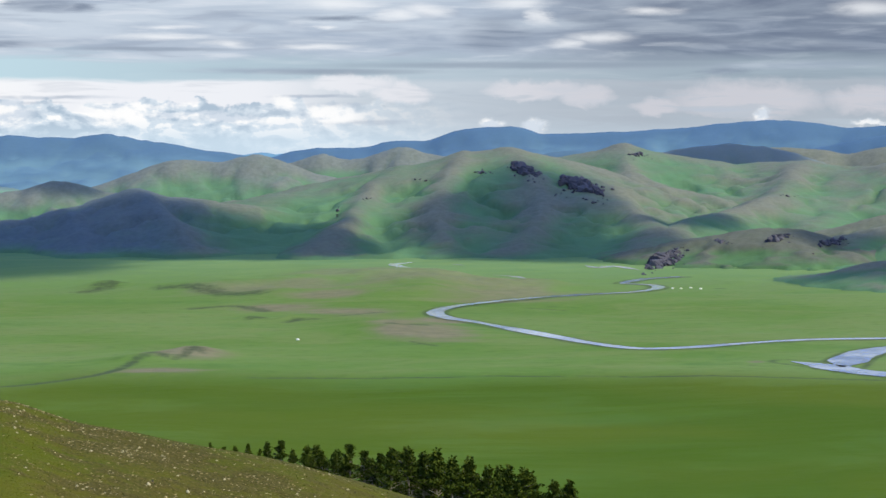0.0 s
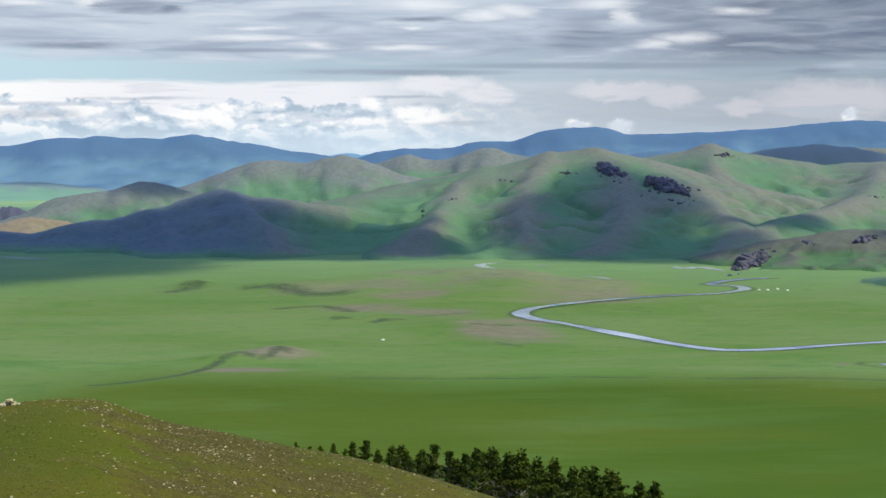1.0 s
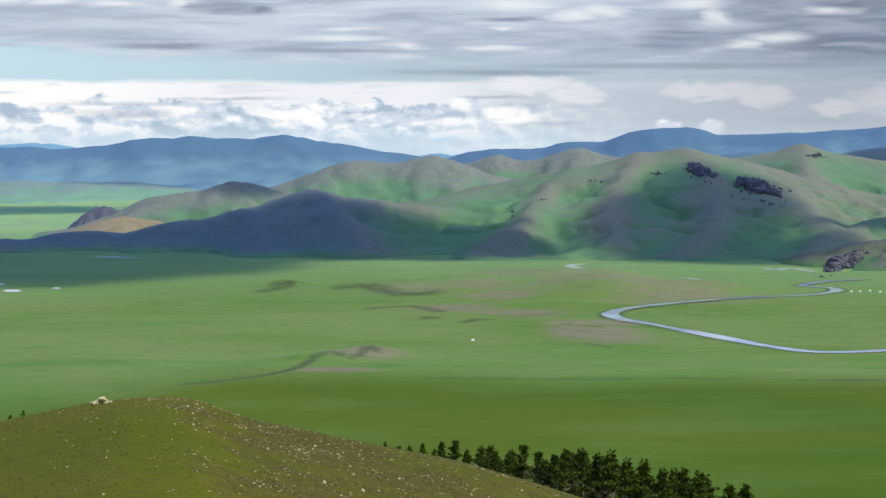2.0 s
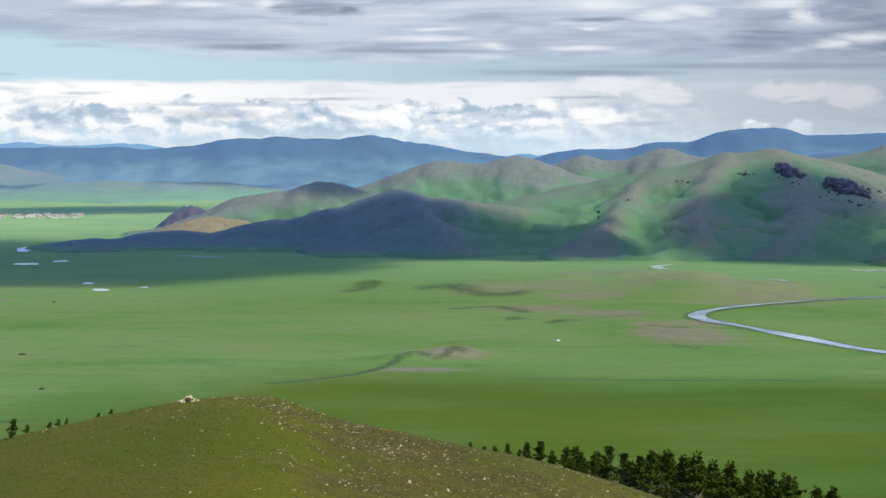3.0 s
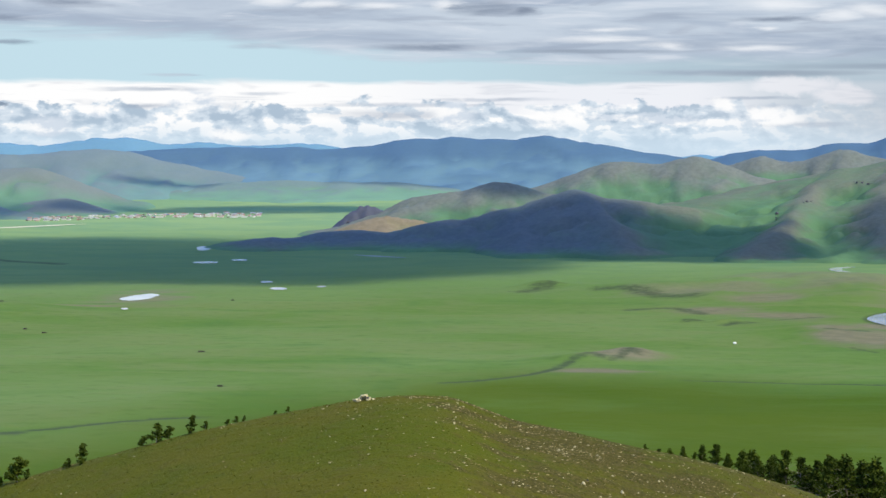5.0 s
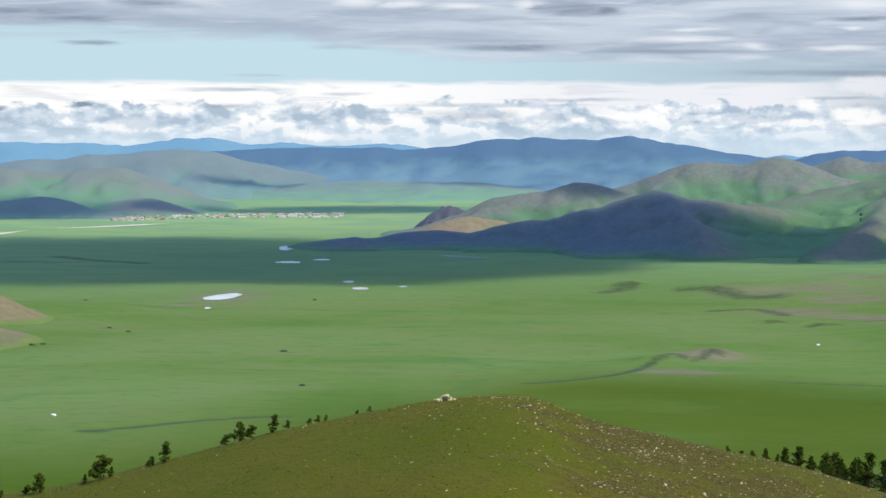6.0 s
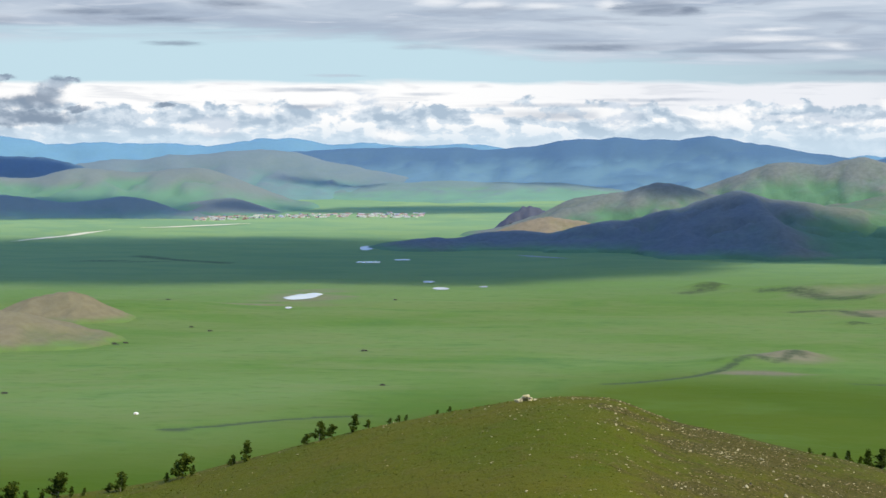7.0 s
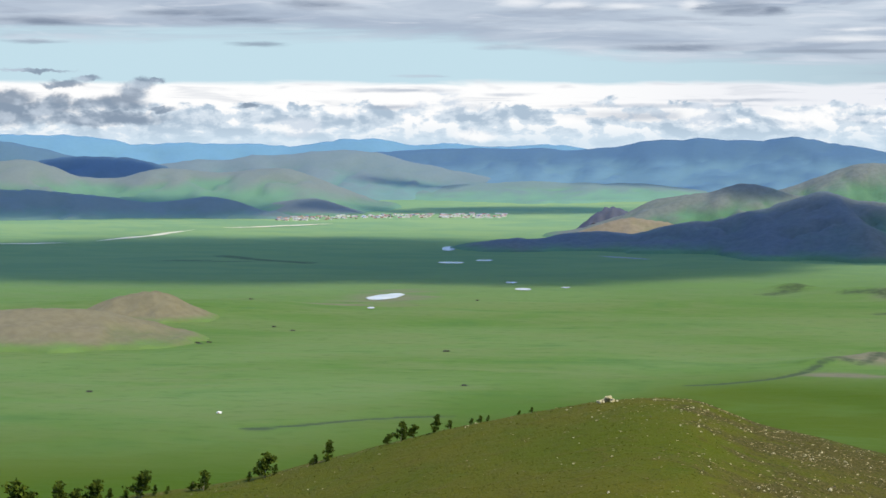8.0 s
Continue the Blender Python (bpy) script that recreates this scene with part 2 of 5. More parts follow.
def grass_plain():
    m, n = material("steppe_grass")
    c = n.coord
    wide = n.noise(n.scale(c, (1 / 420, 1 / 420, 0)), 1.0, 5.0, 0.55, 0.6)
    mid = n.noise(n.scale(c, (1 / 170, 1 / 80, 0)), 1.0, 6.0, 0.62, 0.8)
    small = n.noise(n.scale(c, (1 / 18, 1 / 12, 0)), 1.0, 5.0, 0.65)
    col = n.mix(n.ramp(wide, 0.38, 0.62), (0.086, 0.160, 0.030), (0.118, 0.186, 0.054))
    col = n.mix(n.ramp(mid, 0.42, 0.66, 0.0, 0.7), col, (0.134, 0.176, 0.060))
    col = n.mix(n.ramp(mid, 0.44, 0.30, 0.0, 0.6), col, (0.058, 0.132, 0.032))
    col = n.mix(n.ramp(small, 0.50, 0.72, 0.0, 0.5), col, (0.054, 0.104, 0.022))
    col = n.mix(n.ramp(small, 0.46, 0.30, 0.0, 0.35), col, (0.148, 0.190, 0.066))
    lush = n.attr("lush")
    col = n.mix(n.math("MULTIPLY", lush, n.ramp(mid, 0.25, 0.55, 0.65, 1.0)), col, n.mix(n.ramp(wide, 0.4, 0.6), (0.049, 0.092, 0.003), (0.066, 0.100, 0.005)))
    col = n.mix(n.math("MULTIPLY", n.attr("wet"), 0.85), col, (0.045, 0.122, 0.060))
    bare = n.math("ADD", n.attr("bare"), n.math("MULTIPLY", n.math("SUBTRACT", mid, 0.5), 1.6))
    soil = n.mix(n.ramp(small, 0.3, 0.7), (0.135, 0.120, 0.085), (0.185, 0.165, 0.115))
    col = n.mix(n.ramp(bare, 0.25, 0.95, 0.0, 0.9), col, soil)
    ledge = n.noise(n.scale(c, (1 / 9, 1 / 9, 0)), 1.0, 6.0, 0.65, 0.5)
    scrub_shade = n.math("ADD", n.attr("scrub_shade"), n.math("MULTIPLY", n.math("SUBTRACT", ledge, 0.5), 1.1))
    # Distance haze put into the grass colour, in two steps.
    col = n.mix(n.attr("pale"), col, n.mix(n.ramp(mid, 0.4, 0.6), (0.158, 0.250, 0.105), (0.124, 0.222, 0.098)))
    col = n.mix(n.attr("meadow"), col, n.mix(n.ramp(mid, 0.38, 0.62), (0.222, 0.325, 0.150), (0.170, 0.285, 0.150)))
    # Dark shrub and bank tone, with the shade of rock ledges painted in.
    col = n.mix(n.ramp(scrub_shade, 0.42, 1.0, 0.0, 0.85), col, (0.046, 0.066, 0.036))
    n.put(n.b.inputs["Base Color"], col)
    n.b.inputs["Roughness"].default_value = 0.95
    n.b.inputs["Specular IOR Level"].default_value = 0.1
    bump(n, n.math("ADD", mid, n.math("MULTIPLY", small, 0.3)), 0.35, 6.0)
    return m


def hill_cover(name, low, high, rock, cover=0.5, crag=0.0, size=1.0, grain=0.36):
    """Grass in the hollows, dry turf and gravel on the crests and spurs, bare rock where it stands out."""
    m, n = material(name)
    c = n.coord
    near = size < 2
    wide = n.noise(n.scale(c, (1 / 260 / size, 1 / 260 / size, 1 / 160)), 1.0, 4.0, 0.5, 0.5)
    mid = n.noise(n.scale(c, (1 / 60 / size, 1 / 60 / size, 1 / 40)), 1.0, 6.0, 0.6, 0.4)
    small = n.noise(n.scale(c, (1 / 9, 1 / 9, 1 / 9)), 1.0, 5.0, 0.65)
    dry = n.math("ADD", n.math("MULTIPLY", n.attr("top"), 0.45), n.math("MULTIPLY", n.attr("ridge"), 0.95))
    dry = n.math("ADD", dry, n.math("ADD", n.math("MULTIPLY", n.math("SUBTRACT", wide, 0.5), 1.7), n.math("MULTIPLY", n.math("SUBTRACT", mid, 0.5), 0.5)))
    g = n.mix(n.ramp(mid, 0.32, 0.70), low, tuple(v * (0.82 if near else 0.93) for v in low))
    edge = 1.0 - 0.75 * cover
    turf = n.mix(n.ramp(small, 0.3, 0.7), high, tuple(v * (0.80 if near else 0.95) for v in high))
    col = n.mix(n.ramp(dry, edge - 0.32, edge + 0.36, 0.0, 0.95), g, turf)
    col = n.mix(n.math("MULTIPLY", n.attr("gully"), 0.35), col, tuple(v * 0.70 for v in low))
    shade_haze = n.math("MULTIPLY", n.attr("shade_haze"), n.ramp(mid, 0.25, 0.6, 0.75, 0.95))
    # Cloud shade and haze of the long ridge, put into its colour.
    col = n.mix(shade_haze, col, n.mix(n.ramp(small, 0.3, 0.7), (0.108, 0.138, 0.172), (0.088, 0.114, 0.142)))
    stone = n.math("ADD", n.attr("crag"), n.math("ADD", n.math("MULTIPLY", n.math("SUBTRACT", mid, 0.5), 1.2), n.math("MULTIPLY", n.math("SUBTRACT", small, 0.5), 0.8)))
    col = n.mix(n.ramp(stone, 0.55 - crag, 0.85 - crag, 0.0, 1.0), col, n.mix(small, rock, tuple(v * 0.6 for v in rock)))
    foot = n.math("ADD", n.attr("foot"), n.math("MULTIPLY", n.math("SUBTRACT", mid, 0.5), 1.2))
    col = n.mix(n.ramp(foot, 0.15, 0.85), g, col)
    n.put(n.b.inputs["Base Color"], col)
    n.b.inputs["Roughness"].default_value = 0.95
    n.b.inputs["Specular IOR Level"].default_value = 0.1
    bump(n, n.math("ADD", mid, n.math("MULTIPLY", small, 0.35 if near else 0.0)), grain if near else 0.06, 7.0)
    return m


def hillside_turf():
    """The near slope: olive turf, worn brown bands and gravel where the stones lie thick."""
    m, n = material("stony_hill_turf")
    c = n.coord
    wide = n.noise(n.scale(c, (1 / 26, 1 / 26, 1 / 26)), 1.0, 5.0, 0.55, 0.5)
    mid = n.noise(n.scale(c, (1 / 5, 1 / 2.6, 1 / 4)), 1.0, 6.0, 0.65, 0.6)
    grit = n.noise(n.scale(c, (2.2, 1.4, 2.2)), 1.0, 5.0, 0.7)
    col = n.mix(n.ramp(wide, 0.36, 0.64), (0.072, 0.086, 0.003), (0.092, 0.088, 0.006))
    col = n.mix(n.ramp(mid, 0.48, 0.72, 0.0, 0.6), col, (0.090, 0.074, 0.014))
    col = n.mix(n.ramp(mid, 0.44, 0.28, 0.0, 0.5), col, (0.052, 0.076, 0.004))
    worn = n.math("ADD", n.attr("gravel"), n.math("MULTIPLY", n.math("SUBTRACT", mid, 0.5), 1.3))
    soil = n.mix(n.ramp(grit, 0.36, 0.62), (0.042, 0.034, 0.006), (0.088, 0.070, 0.019))
    col = n.mix(n.ramp(worn, 0.22, 0.75, 0.0, 0.85), col, soil)
    col = n.mix(n.ramp(grit, 0.56, 0.72, 0.0, 0.7), col, (0.135, 0.118, 0.040))
    col = n.mix(n.ramp(grit, 0.45, 0.30, 0.0, 0.8), col, (0.028, 0.033, 0.003))
    n.put(n.b.inputs["Base Color"], col)
    n.b.inputs["Roughness"].default_value = 0.95
    n.b.inputs["Specular IOR Level"].default_value = 0.1
    bump(n, n.math("ADD", mid, n.math("MULTIPLY", grit, 0.6)), 0.8, 0.6)
    return m


def stone_material(name, tones):
    """Lichened stones, each its own tone."""
    m, n = material(name)
    each = n.add("ShaderNodeNewGeometry").outputs["Random Per Island"]
    spot = n.noise(n.scale(n.coord, (7, 7, 7)), 1.0, 4.0, 0.6)
    col = n.mix(n.ramp(each, 0.1, 0.5), tones[0], tones[1])
    col = n.mix(n.ramp(each, 0.6, 0.9), col, tones[2])
    col = n.mix(n.ramp(spot, 0.45, 0.75, 0.0, 0.6), col, tuple(v * 0.55 for v in tones[0]))
    n.put(n.b.inputs["Base Color"], col)
    n.b.inputs["Roughness"].default_value = 0.9
    n.b.inputs["Specular IOR Level"].default_value = 0.2
    bump(n, spot, 0.4, 0.04)
    return m


def crag_material():
    """Blocky rock: each block its own grey, streaked with lichen."""
    m, n = material("purple_grey_crag")
    each = n.add("ShaderNodeObjectInfo").outputs["Random"]
    spot = n.noise(n.scale(n.coord, (1 / 4, 1 / 4, 1 / 7)), 1.0, 5.0, 0.65)
    col = n.mix(each, (0.045, 0.046, 0.078), (0.078, 0.075, 0.108))
    col = n.mix(n.ramp(spot, 0.5, 0.75, 0.0, 0.6), col, (0.125, 0.12, 0.135))
    col = n.mix(n.ramp(spot, 0.42, 0.25, 0.0, 0.7), col, (0.040, 0.040, 0.060))
    n.put(n.b.inputs["Base Color"], col)
    n.b.inputs["Roughness"].default_value = 0.92
    bump(n, spot, 0.6, 2.0)
    return m


def plain(name, colour, rough=0.8, vary=0.25, size=1.0, metal=0.0):
    m, n = material(name)
    a = n.noise(n.scale(n.coord, (1 / size, 1 / size, 1 / size)), 1.0, 5.0, 0.6)
    k = n.noise(n.scale(n.coord, (9 / size, 9 / size, 9 / size)), 1.0, 3.0, 0.6)
    col = n.mix(n.ramp(a, 0.3, 0.7), colour, tuple(v * (1 - vary) for v in colour))
    col = n.mix(n.ramp(k, 0.5, 0.8, 0.0, 0.6), col, tuple(v * (1 - 1.6 * vary) for v in colour))
    n.put(n.b.inputs["Base Color"], col)
    n.b.inputs["Roughness"].default_value = rough
    n.b.inputs["Metallic"].default_value = metal
    bump(n, k, 0.4, 0.05 * size)
    return m


def water_material(name, sky_tint, glint):
    m, n = material(name)
    ripple = n.noise(n.scale(n.coord, (1 / 6, 1 / 6, 0)), 1.0, 4.0, 0.6)
    reach = n.noise(n.scale(n.coord, (1 / 45, 1 / 45, 0)), 1.0, 4.0, 0.6)
    # Reflected sky and its glints are put into the base colour.
    n.put(n.b.inputs["Base Color"], n.mix(n.ramp(n.math("ADD", reach, n.math("MULTIPLY", ripple, 0.3)), 0.50, 0.78), sky_tint, glint))
    n.b.inputs["Roughness"].default_value = 0.06
    n.b.inputs["IOR"].default_value = 1.45
    n.b.inputs["Specular IOR Level"].default_value = 0.9
    bump(n, ripple, 0.04, 0.3)
    return m


def leaf_material(name, a, b):
    m, n = material(name)
    isl = n.add("ShaderNodeNewGeometry").outputs["Random Per Island"]
    obr = n.add("ShaderNodeObjectInfo").outputs["Random"]
    col = n.mix(isl, a, b)
    col = n.mix(n.math("MULTIPLY", obr, 0.5), col, tuple(v * 0.6 for v in a))
    n.put(n.b.inputs["Base Color"], col)
    n.b.inputs["Roughness"].default_value = 0.85
    n.b.inputs["Specular IOR Level"].default_value = 0.1
    return m


def cloud_material():
    """Dense in the middle of a cloud, thin at its rim, and never quite opaque."""
    m, n = material("cloud_mist")
    n.put(n.b.inputs["Base Color"], (0.85, 0.87, 0.90))
    n.b.inputs["Roughness"].default_value = 1.0
    wisps = n.noise(n.scale(n.coord, (1 / 150, 1 / 150, 1 / 150)), 1.0, 5.0, 0.6)
    dense = n.ramp(n.math("ADD", n.attr("dense"), n.math("MULTIPLY", n.math("SUBTRACT", wisps, 0.5), 0.35)), 0.02, 0.32, 0.0, 0.79)
    mix = n.add("ShaderNodeMixShader")
    n.put(mix.inputs[0], dense)
    n.tree.links.new(n.add("ShaderNodeBsdfTransparent").outputs[0], mix.inputs[1])
    n.tree.links.new(n.b.outputs[0], mix.inputs[2])
    n.tree.links.new(mix.outputs[0], n.out.inputs[0])
    return m


GRASS = grass_plain()
# Mountain turf colours carry some blue haze, more with distance.
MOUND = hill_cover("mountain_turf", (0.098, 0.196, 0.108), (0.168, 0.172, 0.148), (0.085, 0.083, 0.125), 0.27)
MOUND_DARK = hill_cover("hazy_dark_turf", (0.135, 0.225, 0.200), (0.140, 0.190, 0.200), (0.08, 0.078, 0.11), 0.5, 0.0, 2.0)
MOUND_TAN = hill_cover("tan_turf", (0.120, 0.200, 0.085), (0.250, 0.200, 0.150), (0.1, 0.09, 0.1), 0.48)
BARE_BROWN = hill_cover("bare_brown_turf", (0.118, 0.190, 0.056), (0.195, 0.165, 0.110), (0.15, 0.125, 0.10), 0.42)
FAR_MEADOW = hill_cover("hazy_meadow", (0.150, 0.275, 0.200), (0.150, 0.210, 0.215), (0.12, 0.15, 0.16), 0.36, 0.0, 2.0)
MOUND_GREEN = hill_cover("green_turf", (0.106, 0.212, 0.130), (0.165, 0.180, 0.178), (0.08, 0.078, 0.12), 0.27)
ROCKY = hill_cover("rocky_turf", (0.080, 0.160, 0.075), (0.122, 0.126, 0.112), (0.085, 0.080, 0.115), 0.55, 0.10)
CRAG = hill_cover("crag_rock", (0.095, 0.15, 0.09), (0.155, 0.16, 0.205), (0.105, 0.115, 0.17), 0.7, 0.45)
# Distant copies: aerial haze mixed into the base colour, palest at the feet.
FAR_TURF = hill_cover("hazy_distant_turf", (0.135, 0.235, 0.235), (0.150, 0.195, 0.225), (0.1, 0.13, 0.18), 0.55, 0.0, 2.0)
FAR_MIX = hill_cover("hazy_green_turf", (0.122, 0.232, 0.168), (0.160, 0.188, 0.195), (0.1, 0.12, 0.14), 0.24, 0.0, 2.0)
FAR_HAZE = hill_cover("blue_haze_hill", (0.085, 0.165, 0.225), (0.085, 0.148, 0.22), (0.07, 0.13, 0.2), 0.5, 0.0, 2.0)
FAR_BLUE = hill_cover("blue_haze_range", (0.125, 0.222, 0.300), (0.072, 0.135, 0.225), (0.06, 0.13, 0.24), 0.6, 0.0, 3.0)
FAR_PALE = hill_cover("pale_haze_range", (0.16, 0.3, 0.4), (0.13, 0.255, 0.37), (0.14, 0.24, 0.36), 0.5, 0.0, 3.0)
NEAR_TURF = hillside_turf()
WATER = water_material("river_water", (0.17, 0.24, 0.42), (0.50, 0.57, 0.70))
# Near-white base colour stands for the bright sky mirrored in the ponds.
POND_WATER = water_material("sky_bright_water", (0.78, 0.80, 0.85), (0.90, 0.91, 0.94))
SAND = plain("pale_dust_track", (0.70, 0.65, 0.50), 0.95, 0.25, 12.0)
STONE = stone_material("pale_lichened_stone", ((0.34, 0.275, 0.13), (0.20, 0.15, 0.062), (0.50, 0.43, 0.26)))
DARKSTONE = crag_material()
DARKLICHEN = plain("dark_lichened_stone", (0.075, 0.062, 0.042), 0.9, 0.35, 0.8)
LEDGE = plain("weathered_ledge_stone", (0.085, 0.088, 0.070), 0.9, 0.35, 2.0)
BARK = plain("larch_bark", (0.27, 0.235, 0.19), 0.9, 0.3, 0.5)
NEEDLES = leaf_material("larch_needles", (0.028, 0.052, 0.004), (0.088, 0.112, 0.012))
WHITE = plain("white_felt_canvas", (0.80, 0.79, 0.76), 0.9, 0.1, 2.0)
PLASTER = plain("whitewashed_wall", (0.78, 0.76, 0.73), 0.9, 0.15, 2.0)
DARKLOG = plain("dark_weathered_log", (0.055, 0.048, 0.042), 0.9, 0.3, 1.5)
LOGS = plain("weathered_log_wall", (0.26, 0.20, 0.15), 0.9, 0.25, 1.5)
ROOF_RED = plain("red_sheet_roof", (0.40, 0.20, 0.18), 0.6, 0.2, 2.0)
ROOF_BLUE = plain("blue_sheet_roof", (0.12, 0.20, 0.38), 0.6, 0.2, 2.0)
ROOF_GREY = plain("grey_sheet_roof", (0.50, 0.50, 0.50), 0.6, 0.2, 2.0)
DOORWOOD = plain("painted_door", (0.32, 0.11, 0.06), 0.7, 0.2, 0.5)
CLOUD = cloud_material()


# ---- tools ----
def hash_noise(x, y, seed):
    xi, yi = np.floor(x).astype(np.int64), np.floor(y).astype(np.int64)
    fx, fy = x - xi, y - yi
    fx, fy = fx * fx * (3 - 2 * fx), fy * fy * (3 - 2 * fy)

    def corner(i, j):
        h = (i * 374761393 + j * 668265263 + seed * 974634777) & 0xFFFFFFFF
        h = ((h ^ (h >> 13)) * 1274126177) & 0xFFFFFFFF
        return ((h ^ (h >> 16)) & 0xFFFF) / 32767.5 - 1

    a = corner(xi, yi) * (1 - fx) + corner(xi + 1, yi) * fx
    b = corner(xi, yi + 1) * (1 - fx) + corner(xi + 1, yi + 1) * fx
    return a * (1 - fy) + b * fy


def fbm(x, y, seed=0, octaves=5, gain=0.5):
    total, amp, norm = 0, 1.0, 0.0
    for k in range(octaves):
        c, s = math.cos(0.6 * k), math.sin(0.6 * k)
        f = 2.0 ** k
        total = total + amp * hash_noise((c * x - s * y) * f + 17.3 * k, (s * x + c * y) * f, seed + 31 * k)
        norm += amp
        amp *= gain
    return total / norm


def polar(bearing, r):
    a = radians(bearing)
    return r * math.sin(a), r * math.cos(a)


def curve_points(pts, step):
    """A smooth line through the points (Catmull-Rom), at even steps."""
    p = np.array(pts, float)
    p = np.vstack([2 * p[0] - p[1], p, 2 * p[-1] - p[-2]])
    out = []
    for i in range(1, len(p) - 2):
        n = max(2, int(np.linalg.norm(p[i + 1][:2] - p[i][:2]) / step))
        for k in range(n):
            t = k / n
            a, b, c, d = p[i - 1], p[i], p[i + 1], p[i + 2]
            out.append(0.5 * (2 * b + (c - a) * t + (2 * a - 5 * b + 4 * c - d) * t * t + (3 * b - a - 3 * c + d) * t ** 3))
    out.append(p[-2])
    return np.array(out)


def sheet(name, X, Y, Z, mat, attrs=None, keep=None):
    """A grid of points as one smooth mesh."""
    rows, cols = X.shape
    idx = np.arange(rows * cols).reshape(rows, cols)
    quads = np.stack([idx[:-1, :-1], idx[:-1, 1:], idx[1:, 1:], idx[1:, :-1]], -1).reshape(-1, 4)
    verts = np.stack([X.ravel(), Y.ravel(), Z.ravel()], 1)
    if keep is not None:
        k = keep.ravel()
        quads = quads[k[quads].any(1)]
        used = np.unique(quads)
        remap = np.zeros(rows * cols, int)
        remap[used] = np.arange(len(used))
        quads, verts = remap[quads], verts[used]
    else:
        used = np.arange(rows * cols)
    me = bpy.data.meshes.new(name)
    me.from_pydata(verts.tolist(), [], quads.tolist())
    for key, values in (attrs or {}).items():
        me.attributes.new(key, "FLOAT", "POINT").data.foreach_set("value", values.ravel()[used].astype(np.float32))
    me.shade_smooth()
    me.materials.append(mat)
    return new(name, me)


def mesh_from(name, bm, mat, smooth=False):
    me = bpy.data.meshes.new(name)
    bm.to_mesh(me)
    bm.free()
    if smooth:
        me.shade_smooth()
    me.materials.append(mat)
    return me


def part(name, bm, mat, parent, label="", smooth=False):
    ob = new(name, mesh_from(name, bm, mat, smooth))
    ob.parent = parent
    return tagged(ob, label)


# ---- valley floor ----
RIVER = [(24.16, 1748), (22.7, 1778), (21.34, 1764), (19.43, 1744), (17.76, 1707), (16.08, 1663), (14.7, 1650), (13.46, 1690), (12.23, 1759), (11.14, 1829), (10.21, 1894), (9.43, 1944), (9.12, 2004), (9.59, 2074), (10.83, 2149), (12.07, 2206), (13.31, 2250), (14.54, 2288), (15.23, 2354), (15.0, 2410), (14.31, 2428), (14.62, 2490), (15.23, 2535), (15.88, 2559)]
RIVER_ARM = [(18.83, 1563), (19.58, 1542), (20.33, 1510), (21.35, 1485), (22.42, 1473), (23.88, 1474)]
RIVER_LOOP = [(20.18, 1529), (20.48, 1600), (21.08, 1660), (21.82, 1688), (23.0, 1710), (24.16, 1748)]
STREAMS = [
    [(8.58, 2874), (8.01, 2821), (8.22, 2754), (8.74, 2690)],
    [(9.59, 2818), (9.93, 2791)],
    [(13.23, 2792), (13.61, 2741), (14.0, 2781), (14.69, 2694)],
    [(-5.1, 3105), (-4.45, 3068), (-3.45, 3021)],
    [(10.68, 2583), (11.22, 2560), (11.7, 2506)],
]
# bearing, distance, half width across, half width along the view
PONDS = [(-10.88, 2258, 19.5, 42), (-7.46, 2498, 7.5, 16.9), (-7.12, 2378, 9.5, 19.1), (-5.96, 2411, 4.8, 11.8), (-9.17, 3263, 10.5, 51.6), (-9.09, 2928, 17.5, 23.2), (-8.19, 2985, 12.6, 18.1), (-11.31, 2095, 3.6, 11.9)]
TRACKS = [[(-21.91, 3373), (-20.43, 3388), (-19.53, 3409)], [(-18.77, 3443), (-17.79, 3515), (-17.18, 3563), (-16.8, 3612), (-16.11, 3673)], [(-15.35, 3710), (-14.2, 3733), (-13.12, 3782), (-12.35, 3807)]]



def water_line(pts, step=12):
    return curve_points([polar(*p) for p in pts], step)


LINES = [(water_line(RIVER), 12.0), (water_line(RIVER_ARM), 22.0), (water_line(RIVER_LOOP), 24.0)] + [(water_line(s), w) for s, w in zip(STREAMS, (14, 16, 13, 14, 9))]


def floor_level(r):
    return 68.0 * (np.maximum(0, r - 2900) / 1650) ** 1.9


def near_line(X, Y, line, reach):
    d = np.full(X.shape, 1e9)
    lo, hi = line.min(0) - reach, line.max(0) + reach
    m = (X > lo[0]) & (X < hi[0]) & (Y > lo[1]) & (Y < hi[1])
    if m.any():
        x, y, best = X[m], Y[m], np.full(m.sum(), 1e9)
        for a, b in zip(line[:-1], line[1:]):
            ab = b - a
            t = np.clip(((x - a[0]) * ab[0] + (y - a[1]) * ab[1]) / (ab @ ab), 0, 1)
            best = np.minimum(best, np.hypot(x - a[0] - t * ab[0], y - a[1] - t * ab[1]))
        d[m] = best
    return d


